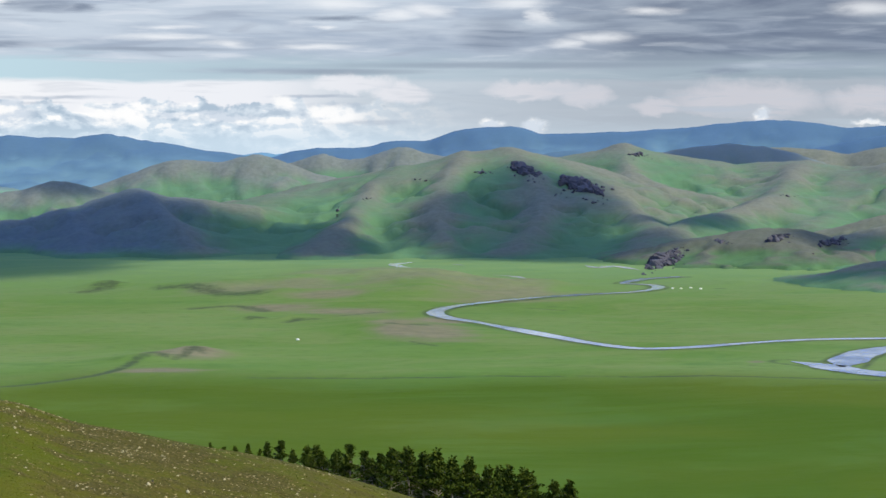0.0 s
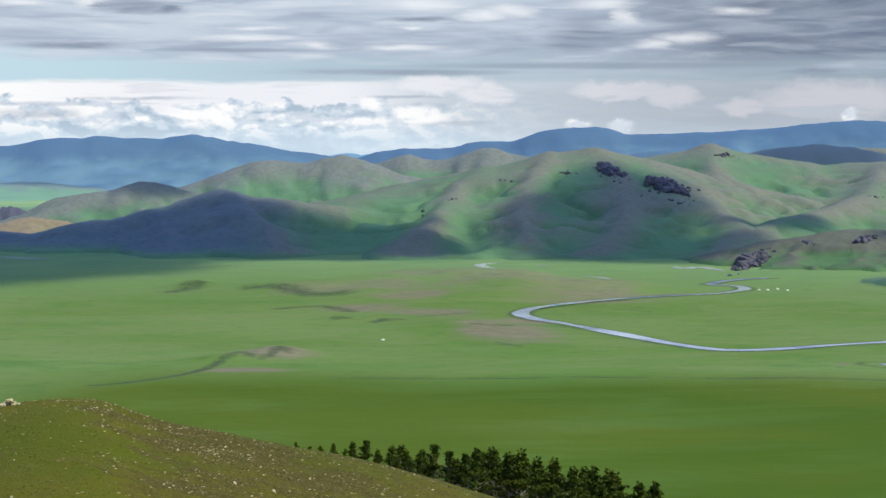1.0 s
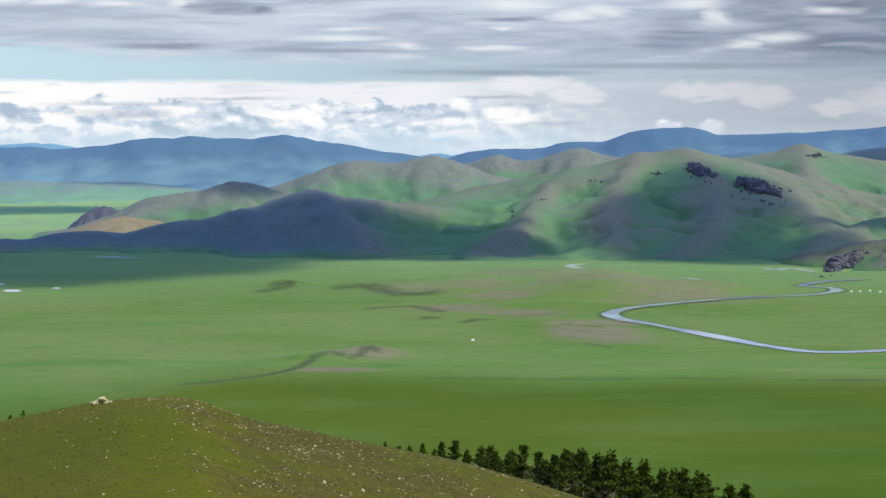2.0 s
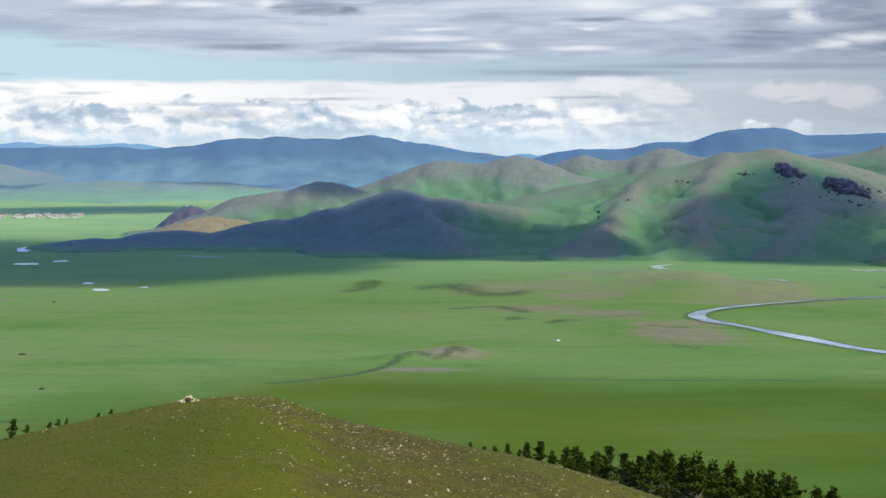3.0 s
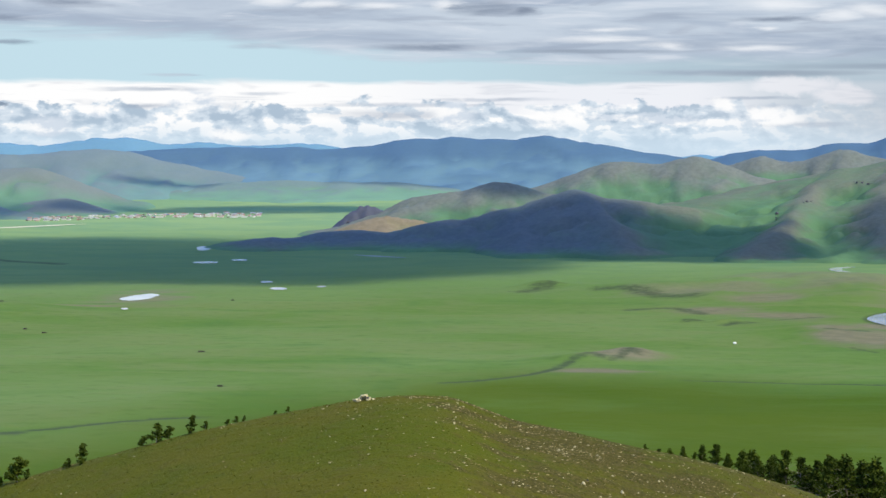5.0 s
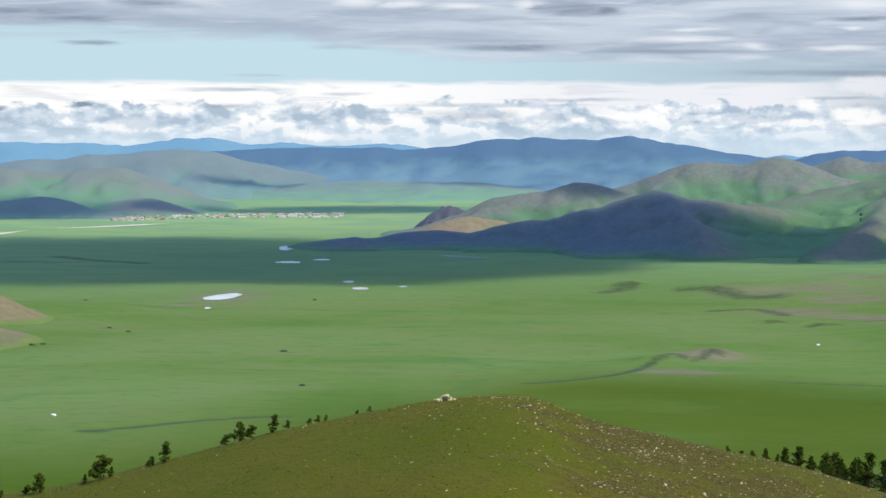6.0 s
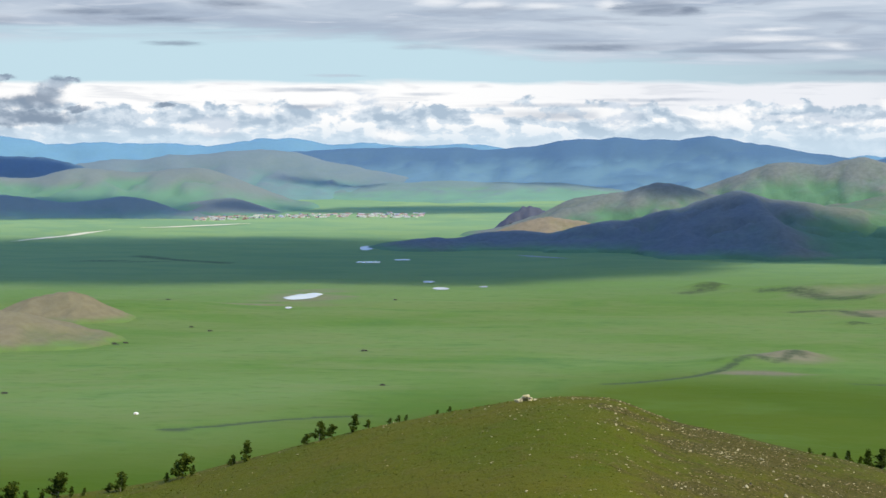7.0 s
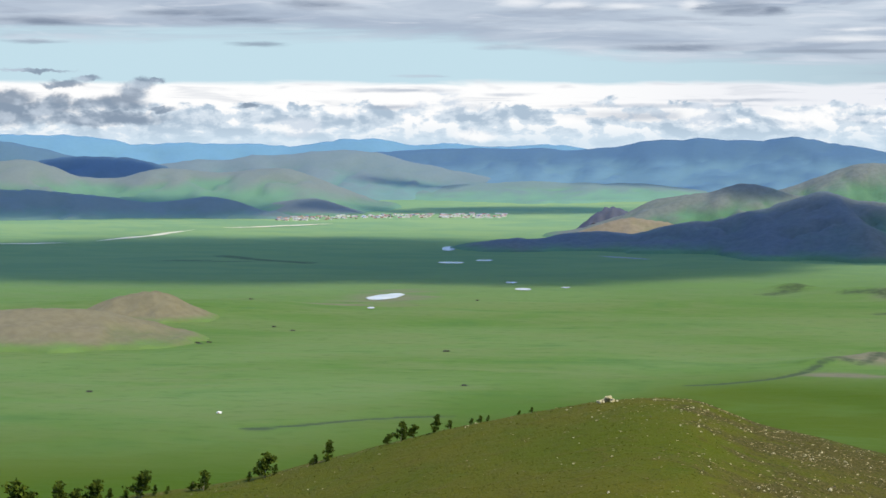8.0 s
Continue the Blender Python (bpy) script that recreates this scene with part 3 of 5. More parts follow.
# low swells of the valley floor: bearing, distance, half width across, half length, height
SWELLS = [
    (10.2, 2270, 150, 130, 13), (7.3, 2430, 190, 110, 9), (3.6, 2330, 110, 60, 7), (0.1, 2365, 30, 18, 7),
    (2.5, 1605, 26, 22, 6), (1.2, 1575, 32, 26, 5), (8.6, 1850, 75, 70, 7), (5.2, 1925, 14, 12, 3), (4.1, 1930, 14, 10, 3), (5.0, 2230, 60, 40, 5),
    (17.3, 2420, 60, 60, 4), (-17.0, 2080, 200, 140, 8),
]
BARE = [
    (10.4, 2330, 105, 200), (8.6, 2420, 120, 150), (7.0, 2440, 110, 110), (11.6, 2260, 40, 60), (9.1, 1790, 48, 130), (8.3, 1800, 40, 120), (9.2, 1900, 30, 60),
    (2.3, 1590, 40, 40), (1.6, 1500, 40, 22), (-10.88, 2256, 55, 120), (3.9, 2290, 80, 60), (-11.3, 2190, 60, 26), (-12.2, 2130, 40, 14), (-9.9, 2255, 26, 20), (-10.6, 2330, 40, 16), (17.9, 1560, 10, 14), (14.9, 2420, 20, 10), (5.4, 2300, 60, 60), (6.2, 2190, 50, 40), (9.6, 2360, 150, 170), (6.6, 2010, 60, 60), (5.0, 2080, 55, 50),
]
# dark spots in the grass, some of them painted shade of rock ledges
DARK_SPOTS = [
    (0.0, 2352, 14, 14), (2.9, 1640, 8, 10),
    (8.6, 1680, 10, 6), (12.4, 2065, 12, 8), (17.8, 1535, 9, 9), (-19.0, 1384, 5, 5), (-16.05, 1724, 5, 6), (-15.7, 1723, 4, 5), (-13.46, 1836, 7, 6), (-13.97, 1866, 10, 5), (-9.24, 1645, 9, 7), (-8.74, 1402, 8, 6),
    (-8.4, 2198, 9, 8), (-14.6, 2184, 14, 12), (-10.6, 2188, 30, 7), (-12.0, 2158, 40, 8), (-16.4, 2960, 70, 22), (-15.3, 2930, 90, 16), (20.4, 2330, 26, 16), (16.9, 2350, 14, 10),
]
# dark grass draws, painted ledge shade: lines of bearing and distance, half width
DRAWS = [
    ([(-2.69, 1414), (-1.79, 1426), (-0.89, 1450), (-0.13, 1478), (0.55, 1516)], 5.0), ([(0.55, 1524), (1.01, 1562), (1.47, 1594), (1.70, 1606)], 9.0), ([(2.0, 1566), (2.23, 1582), (2.54, 1606), (2.75, 1636)], 8.0),
    ([(-0.41, 2318), (-0.03, 2350), (0.35, 2366)], 24.0), ([(1.72, 2358), (2.48, 2324), (3.4, 2276), (4.17, 2238)], 26.0), ([(2.48, 2080), (3.7, 2104), (4.47, 2036)], 16.0), ([(4.01, 1924), (4.47, 1942)], 10.0),
    ([(5.09, 1896), (5.48, 1920), (5.86, 1926)], 13.0), ([(6.33, 1956), (7.1, 1994), (7.72, 2012)], 6.0), ([(7.88, 1854), (8.34, 1878), (8.81, 1864)], 9.0), ([(8.5, 1704), (9.12, 1670)], 6.0),
    ([(-14.83, 1197), (-12.97, 1212), (-11.57, 1231), (-10.33, 1241), (-9.08, 1246)], 5.0), ([(3.85, 1448), (8.03, 1444), (12.69, 1455), (17.31, 1451), (21.35, 1453)], 4.0), ([(11.61, 2060), (12.69, 2032)], 6.0),
    ([(-17.12, 1748), (-15.9, 1714)], 4.0), ([(9.59, 2074), (11.14, 2173), (12.07, 2223)], 6.0), ([(-15.27, 3068), (-14.81, 3013), (-14.05, 2956), (-13.12, 2913)], 30.0),
]
# far brow of the terrace on the near side of the river: bearing and distance
TERRACE = [(-3.53, 2914), (-2.64, 2888), (0.36, 2827), (3.41, 2775), (5.25, 2697), (6.49, 2629), (8.04, 2540), (9.43, 2438), (10.67, 2345), (11.61, 2171), (12.07, 2130)]



def rests(bearing, r):
    """A place named by its distance on the level, moved towards the eye where a swell lifts the ground."""
    q = r
    for _ in range(4):
        x, y = polar(bearing, q)
        lift = sum(w[4] * float(blob(np.array([x]), np.array([y]), w)[0]) for w in SWELLS)
        q = r * (1 - lift / EYE)
    return polar(bearing, q)


def blob(X, Y, item):
    """1 inside a patch turned square to the bearing, falling off outwards."""
    bearing, r, a, b = item[:4]
    s, c = math.sin(radians(bearing)), math.cos(radians(bearing))
    u, v = X * c - Y * s, X * s + Y * c - r
    return np.exp(-(u / a) ** 2 - (v / b) ** 2)


DRAW_LINES = [(curve_points([rests(*q) for q in line], 20), w) for line, w in DRAWS]


def ground_height(X, Y, full=False):
    X, Y = np.asarray(X, float), np.asarray(Y, float)
    r = np.hypot(X, Y)
    z = 1.6 * fbm(X / 260, Y / 260, 3, 4) * 1.6 + 0.9 * fbm(X / 60, Y / 60, 5, 4)
    bare, scrub_shade, lush = np.zeros(X.shape), np.zeros(X.shape), np.zeros(X.shape)
    swell = np.zeros(X.shape)
    for s in SWELLS:
        swell += s[4] * blob(X, Y, s) * (1 + 0.35 * fbm(X / 45, Y / 45, 9, 4))
    calm = np.ones(X.shape)
    for line, w in LINES:
        d = near_line(X, Y, line, 160)
        calm = np.minimum(calm, np.clip((d - w / 2 - 12) / 90, 0, 1))
    for p in PONDS:
        x, y = polar(p[0], p[1])
        calm = np.minimum(calm, np.clip((np.hypot(X - x, Y - y) - max(p[2], p[3]) - 12) / 70, 0, 1))
    z = floor_level(r) + (z + swell) * calm - 0.35 * (1 - calm)
    bearing = np.degrees(np.arctan2(X, Y))
    edge = np.interp(bearing, [t[0] for t in TERRACE], [t[1] for t in TERRACE]) + 12 * fbm(X / 120, Y / 120, 71, 3)
    fade = np.clip((bearing + 6) / 3, 0, 1) * np.clip((10.2 - bearing) / 1.5, 0, 1) * calm
    step = np.where(r < edge, np.clip(1 - (edge - r) / 600, 0, 1) ** 1.3, np.clip(1 - (r - edge) / 45, 0, 1))
    z = z + 9.0 * step * fade
    wet = fade * np.clip((r - edge) / 40, 0, 1) * np.clip((9.2 - bearing) / 2, 0.25, 1)
    draw = np.zeros(X.shape)
    for line, w in DRAW_LINES:
        d = near_line(X, Y, line, 60)
        draw = np.maximum(draw, (1.25 if w < 6 else 0.87) * np.exp(-(d / w) ** 2))
    z = z - 0.6 * draw
    if not full:
        return z
    for b in BARE:
        bare = np.maximum(bare, blob(X, Y, b))
    for b in DARK_SPOTS:
        scrub_shade = np.maximum(scrub_shade, 0.85 * blob(X, Y, b))
    scrub_shade = np.maximum(scrub_shade, 1.0 * draw)
    for line, w in LINES[:3]:
        d = near_line(X, Y, line, 80)
        scrub_shade = np.maximum(scrub_shade, 0.85 * np.exp(-((d - w / 2 - 4) / 6) ** 2))
    lush = np.clip((np.interp(bearing, [-14, -1], [1340, 1530]) + 90 * fbm(X / 300, Y / 300, 21, 3) - r) / np.interp(bearing, [-14, -1], [320, 130]), 0, 1)
    # Masks of the painted haze, growing with distance.
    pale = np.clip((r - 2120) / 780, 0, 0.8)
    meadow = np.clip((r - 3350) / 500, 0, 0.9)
    return z, {"meadow": meadow, "pale": pale, "bare": bare, "scrub_shade": scrub_shade, "lush": lush, "wet": wet}


def build_ground():
    inner = np.arange(-25, 25.001, 0.08)
    outer = np.concatenate([np.arange(-180, -25, 3.1), inner, np.arange(27.9, 180.1, 3.04)])
    outer[-1] = 180
    radii = np.concatenate([[1, 60, 120, 200, 300, 420, 560, 720], np.arange(860, 1200, 20), np.arange(1200, 2700, 7), np.arange(2700, 4100, 14), np.arange(4100, 5600, 40)])
    B, Rr = np.meshgrid(np.radians(outer), radii)
    X, Y = Rr * np.sin(B), Rr * np.cos(B)
    z, attrs = ground_height(X, Y, True)
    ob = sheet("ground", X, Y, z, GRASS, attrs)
    tagged(ob, "wide green steppe valley floor with brown patches and dark marks of shrubs and ledge shade", "ground", kind="structure")


build_ground()


def ribbon(name, line, width, label, wobble=0.8, taper=True):
    n = len(line)
    tang = np.gradient(line, axis=0)
    tang /= np.linalg.norm(tang, axis=1)[:, None]
    side = np.stack([-tang[:, 1], tang[:, 0]], 1)
    s = np.arange(n) * 12.0
    w = width / 2 * (1 + wobble * fbm(s / 90, s * 0, 4, 3)) * (np.minimum(1, np.minimum(s + 4, s[::-1] + 4) / 40) if taper else 1)
    cols = []
    for k in (-1, -0.5, 0, 0.5, 1):
        cols.append(line + side * (w * k)[:, None])
    P = np.stack(cols, 1)
    Z = floor_level(np.hypot(P[..., 0], P[..., 1])) + 0.02
    return tagged(sheet(name, P[..., 0], P[..., 1], Z, WATER if name == "river" else POND_WATER), label, "water", kind="structure")


for i, (line, w) in enumerate(LINES):
    ribbon("river" if i < 3 else "stream", line, w, "winding pale grey-blue river through the grassland" if i < 3 else "short bright stretch of a meandering stream", taper=i > 0)
for track in TRACKS:
    line = curve_points([polar(*q) for q in track], 12)
    tang = np.gradient(line, axis=0)
    tang /= np.linalg.norm(tang, axis=1)[:, None]
    side = np.stack([-tang[:, 1], tang[:, 0]], 1)
    s = np.arange(len(line)) * 12.0
    half = 6.5 * (1 + 0.8 * fbm(s / 60, s * 0, 14, 3)) * np.minimum(1, np.minimum(s, s[::-1]) / 80 + 0.15)
    P = np.stack([line + side * (half * k)[:, None] for k in (-1, -0.4, 0.4, 1)], 1)
    ob = sheet("track", P[..., 0], P[..., 1], ground_height(P[..., 0], P[..., 1]) + 0.7, SAND)
    tagged(ob, "pale dusty cart track across the plain", "track", kind="structure")
for bearing, r, a, b in PONDS:
    bm = bmesh.new()
    x, y = polar(bearing, r)
    ring = []
    for k in range(40):
        q = 2 * math.pi * k / 40
        f = 1 + 0.28 * float(fbm(np.array([math.cos(q) * 1.3 + r]), np.array([math.sin(q) * 1.3]), 8, 3)[0])
        u, v = a * f * math.cos(q), b * f * math.sin(q)
        v += 1.5 * u if a > 19 else 0.0
        s, c = math.sin(radians(bearing)), math.cos(radians(bearing))
        px, py = x + u * c + v * s, y - u * s + v * c
        ring.append(bm.verts.new((px, py, float(floor_level(math.hypot(px, py))) + 0.02)))
    bm.faces.new(ring)
    tagged(new("pond", mesh_from("pond", bm, POND_WATER)), "small bright pond reflecting the cloudy sky", "pond", kind="structure")


# ---- hills and ranges ----
FIELDS = []


def blurred(Z, cells):
    """Running mean over a square, along one axis and then the other."""
    k = 2 * cells + 1
    for axis in (0, 1):
        pad = [(0, 0), (0, 0)]
        pad[axis] = (cells + 1, cells)
        sums = np.cumsum(np.pad(Z, pad, mode="edge"), axis=axis)
        Z = (np.take(sums, range(k, sums.shape[axis]), axis) - np.take(sums, range(0, sums.shape[axis] - k), axis)) / k
    return Z


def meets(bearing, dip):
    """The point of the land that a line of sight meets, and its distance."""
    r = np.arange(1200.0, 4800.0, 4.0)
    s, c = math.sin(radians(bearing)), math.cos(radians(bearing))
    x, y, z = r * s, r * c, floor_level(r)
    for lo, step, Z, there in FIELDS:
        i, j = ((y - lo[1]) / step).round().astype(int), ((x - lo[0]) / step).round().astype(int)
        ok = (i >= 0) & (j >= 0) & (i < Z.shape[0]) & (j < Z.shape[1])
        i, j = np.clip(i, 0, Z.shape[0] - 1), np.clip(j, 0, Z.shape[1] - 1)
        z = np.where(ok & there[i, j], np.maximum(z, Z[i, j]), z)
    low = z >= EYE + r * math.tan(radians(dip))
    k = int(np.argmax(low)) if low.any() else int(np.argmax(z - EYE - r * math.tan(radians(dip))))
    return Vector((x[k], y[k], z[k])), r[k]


def hill(name, crests, mat, label, step=8.0, rough=0.24, relief=3.4, round_top=0.09, crag=0.0, seed=1, power=1.4, kind="", gully=12.0):
    """A hill under crest lines of (bearing, distance, height), each with the width of its slopes: they fall away on
    both sides, run into one another and are cut by gullies."""
    lines = [(curve_points([(*polar(b, r), h) for b, r, h in crest], max(step * 1.3, 12)), width) for crest, width, *_ in crests]
    big = max(w for _, w in lines)
    lo = np.min([l[:, :2].min(0) - w * 1.45 for l, w in lines], 0)
    hi = np.max([l[:, :2].max(0) + w * 1.45 for l, w in lines], 0)
    X, Y = np.meshgrid(np.arange(lo[0], hi[0] + step, step), np.arange(lo[1], hi[1] + step, step))
    r = np.hypot(X, Y)
    e, H, S, shade_haze = round_top, np.zeros(X.shape), np.zeros(X.shape), np.zeros(X.shape)
    for k, (line, width) in enumerate(lines):
        h = np.maximum(1.0, line[:, 2] - floor_level(np.hypot(line[:, 0], line[:, 1])))
        w = width * (0.35 + 0.65 * h / h.max())
        n1 = fbm(X / (width * 0.5), Y / (width * 0.5), seed + k, 5)
        ridged = 1 - 2 * np.abs(fbm(X / (width * 0.30), Y / (width * 0.30), seed + 50 + k, 4))
        stretch = 1 + rough * (0.8 * n1 - 0.55 * ridged)
        Hk = np.zeros(X.shape)
        for (lx, ly, _), hs, ws in zip(line, h, w):
            q = np.hypot(X - lx, Y - ly) / ws * stretch
            f = np.clip(1 - (np.sqrt(q * q + e * e) - e) / (math.sqrt(1 + e * e) - e), 0, 1) ** power
            Hk = np.maximum(Hk, hs * f)
            S = np.maximum(S, f)
        if len(crests[k]) > 2:
            # Mask of the ridge's painted shade, fading out eastwards.
            shade_haze = np.maximum(shade_haze, np.clip(6.0 * Hk / h.max(), 0, 1) * np.clip((3.6 - np.degrees(np.arctan2(X, Y))) / 2.2, 0, 1) * crests[k][2])
        else:
            shade_haze *= np.clip(1 - 1.6 * (Hk - H) / h.max(), 0, 1)
        H = (H ** 7 + Hk ** 7) ** (1 / 7)
    env = np.clip(S * 3, 0, 1)
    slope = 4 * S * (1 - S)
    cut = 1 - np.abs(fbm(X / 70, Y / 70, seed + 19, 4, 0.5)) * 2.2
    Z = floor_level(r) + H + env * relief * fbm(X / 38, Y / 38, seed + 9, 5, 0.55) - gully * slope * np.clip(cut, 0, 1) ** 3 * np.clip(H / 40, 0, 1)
    Z -= (1 - np.clip(H / 3.0, 0, 1)) * 8
    swell = Z - blurred(Z, max(1, int(45 / step)))
    broad = Z - blurred(Z, max(2, int(130 / step)))
    size = max(20.0, float(H.max()))
    ridge = np.clip(0.45 + 2.6 * swell / size + 1.7 * broad / size, 0, 1)
    FIELDS.append((lo, step, Z, H > 0.05))
    attrs = {"top": S, "foot": np.clip(H / 9.0, 0, 1), "ridge": ridge, "shade_haze": shade_haze, "crag": np.zeros(X.shape), "gully": np.clip(cut, 0, 1) ** 3 * slope}
    if crag:
        attrs["crag"] = crag * np.clip(S * 1.6, 0, 1)
        Z += np.clip(S * 2, 0, 1) * crag * 7 * (np.abs(fbm(X / 24, Y / 24, seed + 70, 5, 0.6)) - 0.2)
    ob = sheet(name, X, Y, Z, mat, attrs, H > 0.05)
    return tagged(ob, label, "mountains" if kind else "hill", kind=kind)


RANGE_EAST = [(4.19, 4780, 129.9), (4.81, 4780, 137.5), (5.73, 4780, 154.0), (7.28, 4780, 159.0), (8.05, 4780, 170.5), (8.98, 4780, 172.9), (9.59, 4780, 185.7), (10.06, 4780, 198.5), (11.14, 4780, 203.5), (11.53, 4780, 194.4), (11.99, 4780, 186.7), (13.61, 4780, 190.2), (15.29, 4780, 196.3), (16.51, 4780, 205.0), (18.03, 4780, 216.1), (19.23, 4780, 211.9), (20.28, 4780, 200.2), (21.76, 4780, 203.6), (23.52, 4780, 190.6)]
RANGE_WEST = [(-12.81, 4700, 140.3), (-11.57, 4700, 149.3), (-10.65, 4700, 153.3), (-9.56, 4700, 158.5), (-8.48, 4700, 161.2), (-7.55, 4700, 158.8), (-6.63, 4700, 161.5), (-6.01, 4700, 156.5), (-5.09, 4700, 161.8), (-4.32, 4700, 166.9), (-3.86, 4700, 175.8), (-3.32, 4700, 180.9), (-2.79, 4700, 178.5), (-2.36, 4700, 184.8), (-1.72, 4700, 178.6), (-1.12, 4700, 181.2), (-0.51, 4700, 178.7), (0.17, 4700, 188.8), (0.84, 4700, 176.4), (1.59, 4700, 170.3), (2.34, 4700, 156.7), (3.37, 4700, 145.8), (4.4, 4700, 128.7)]
RANGE_PALE = [(-22.62, 4880, 182.0), (-21.29, 4880, 191.3), (-20.4, 4880, 190.3), (-19.36, 4880, 189.2), (-18.31, 4880, 177.8), (-17.7, 4880, 168.8), (-16.79, 4880, 172.9), (-15.72, 4880, 171.8), (-14.65, 4880, 172.0), (-13.73, 4880, 165.6), (-12.81, 4880, 172.4), (-12.19, 4880, 180.4), (-10.96, 4880, 181.9), (-10.18, 4880, 168.9), (-9.26, 4880, 173.0), (-8.33, 4880, 166.6), (-7.09, 4880, 168.1), (-6.17, 4880, 170.8), (-5.55, 4880, 161.7), (-4.47, 4880, 151.4)]
RANGE_GAP = [(3.43, 4900, 137.1), (4.19, 4900, 143.6), (4.65, 4900, 146.1), (5.27, 4900, 142.1), (5.89, 4900, 134.1)]
hill("backdrop_range", [(RANGE_EAST, 330)], FAR_BLUE, "long mountain range on the skyline, tinted blue with haze", 16, 0.2, 3.0, seed=11, kind="structure")
hill("backdrop_range", [(RANGE_WEST, 300)], FAR_BLUE, "mountain range beyond the plain, tinted blue with haze", 16, 0.2, 3.0, seed=12, kind="structure")
hill("backdrop_range", [(RANGE_PALE, 200)], FAR_PALE, "pale haze-blue mountains farthest on the skyline", 16, 0.2, 3.0, seed=13, kind="structure")
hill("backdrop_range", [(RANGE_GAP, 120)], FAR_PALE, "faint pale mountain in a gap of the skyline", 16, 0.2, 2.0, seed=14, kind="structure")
HILL_NW = [(-23.5, 4450, 186.8), (-22.18, 4450, 181.3), (-21.3, 4450, 173.3), (-20.55, 4450, 164.0), (-19.81, 4450, 150.0), (-19.06, 4450, 132.3)]
HILL_BLUE = [(-20.71, 4380, 124.6), (-20.19, 4380, 136.2), (-19.51, 4380, 142.0), (-18.46, 4380, 143.3), (-17.85, 4380, 139.9), (-17.25, 4380, 129.4), (-16.64, 4380, 115.4)]
HILL_WIDE = [(-17.55, 4560, 113.5), (-16.34, 4560, 133.1), (-15.27, 4560, 134.4), (-14.5, 4560, 145.5), (-13.42, 4560, 145.7), (-12.81, 4560, 153.1), (-12.04, 4560, 156.9), (-11.26, 4560, 150.9), (-10.34, 4560, 132.6), (-9.41, 4560, 118.0), (-8.32, 4560, 102.2)]
MEADOW_RISE = [(-9.6, 4450, 78.0), (-8.17, 4450, 86.0), (-7.09, 4450, 90.5), (-6.01, 4450, 88.0), (-4.77, 4450, 87.0), (-3.55, 4450, 83.0), (-2.32, 4450, 73.9)]
HILL_TAN = [(-23.07, 4200, 117.2), (-21.89, 4200, 128.2), (-20.71, 4200, 136.0), (-20.11, 4200, 126.0), (-19.51, 4200, 108.2), (-18.31, 4200, 99.2), (-17.55, 4200, 110.4), (-16.95, 4200, 119.4), (-16.18, 4200, 115.0), (-15.27, 4200, 111.7), (-14.65, 4200, 117.3), (-13.89, 4200, 120.8), (-13.27, 4200, 110.7), (-12.65, 4200, 92.6), (-11.88, 4200, 70.0)]
HILL_DARKW = [(-24.23, 4020, 92.8), (-22.19, 4020, 84.1), (-20.12, 4020, 78.4), (-18.77, 4020, 70.8), (-17.56, 4020, 57.7), (-16.49, 4020, 60.9), (-15.73, 4020, 68.4), (-15.12, 4020, 60.8), (-14.66, 4020, 47.8)]
HILL_DARKTIP = [(-14.43, 3960, 34.5), (-13.97, 3960, 44.1), (-13.66, 3960, 34.5)]
HILL_GREY = [(-14.04, 4060, 51.0), (-13.27, 4060, 62.0), (-12.66, 4060, 60.9), (-12.04, 4060, 46.7), (-11.57, 4060, 37.9)]
MOUND_BACK = [(4.83, 4180, 121.6), (5.44, 4180, 130.6), (6.06, 4180, 143.0), (6.52, 4180, 134.0), (7.28, 4180, 136.3), (8.12, 4180, 156.4), (8.81, 4180, 145.3), (9.72, 4180, 136.4)]
MOUND_FAR = [(-0.43, 3950, 81.0), (0.35, 3950, 94.9), (1.12, 3950, 114.1), (2.05, 3950, 135.4), (2.82, 3950, 132.2), (3.44, 3950, 133.2), (4.13, 3950, 143.9), (4.83, 3950, 132.2), (5.75, 3950, 107.8), (6.52, 3950, 99.4)]
RIDGE_TAN = [(-5.59, 3560, 23.3), (-4.9, 3560, 32.7), (-4.21, 3560, 48.9), (-3.59, 3560, 70.8), (-2.67, 3560, 83.2), (-1.97, 3560, 87.0), (-1.2, 3560, 101.4), (-0.43, 3560, 93.6), (0.19, 3560, 84.0), (1.12, 3560, 79.2)]
TAN_FOOT = [(-5.51, 3470, 24.9), (-4.9, 3470, 36.0), (-4.13, 3470, 46.1), (-3.21, 3470, 39.4), (-2.29, 3470, 26.1)]
CLIFF = [(-5.24, 3640, 41.7), (-4.9, 3640, 58.3), (-4.52, 3640, 57.2), (-4.13, 3640, 45.4)]
BACK_LOW = [(11.76, 4350, 138.6), (12.68, 4350, 150.2), (13.61, 4350, 147.8), (14.84, 4350, 143.0)]
BLUE_EAST = [(19.39, 4450, 154.0), (20.28, 4450, 168.0), (21.29, 4450, 182.0), (22.35, 4450, 193.4), (23.52, 4450, 197.7)]
BACK_EAST = [(17.73, 4300, 154.4), (18.79, 4300, 154.3), (19.54, 4300, 151.9), (20.29, 4300, 142.7), (21.18, 4300, 154.0), (22.36, 4300, 167.4), (23.52, 4300, 171.8)]
BACK_DARK = [(14.84, 4150, 140.4), (15.75, 4150, 151.4), (16.67, 4150, 160.2), (17.28, 4150, 163.5), (18.19, 4150, 154.5), (19.09, 4150, 140.1), (19.69, 4150, 123.5)]
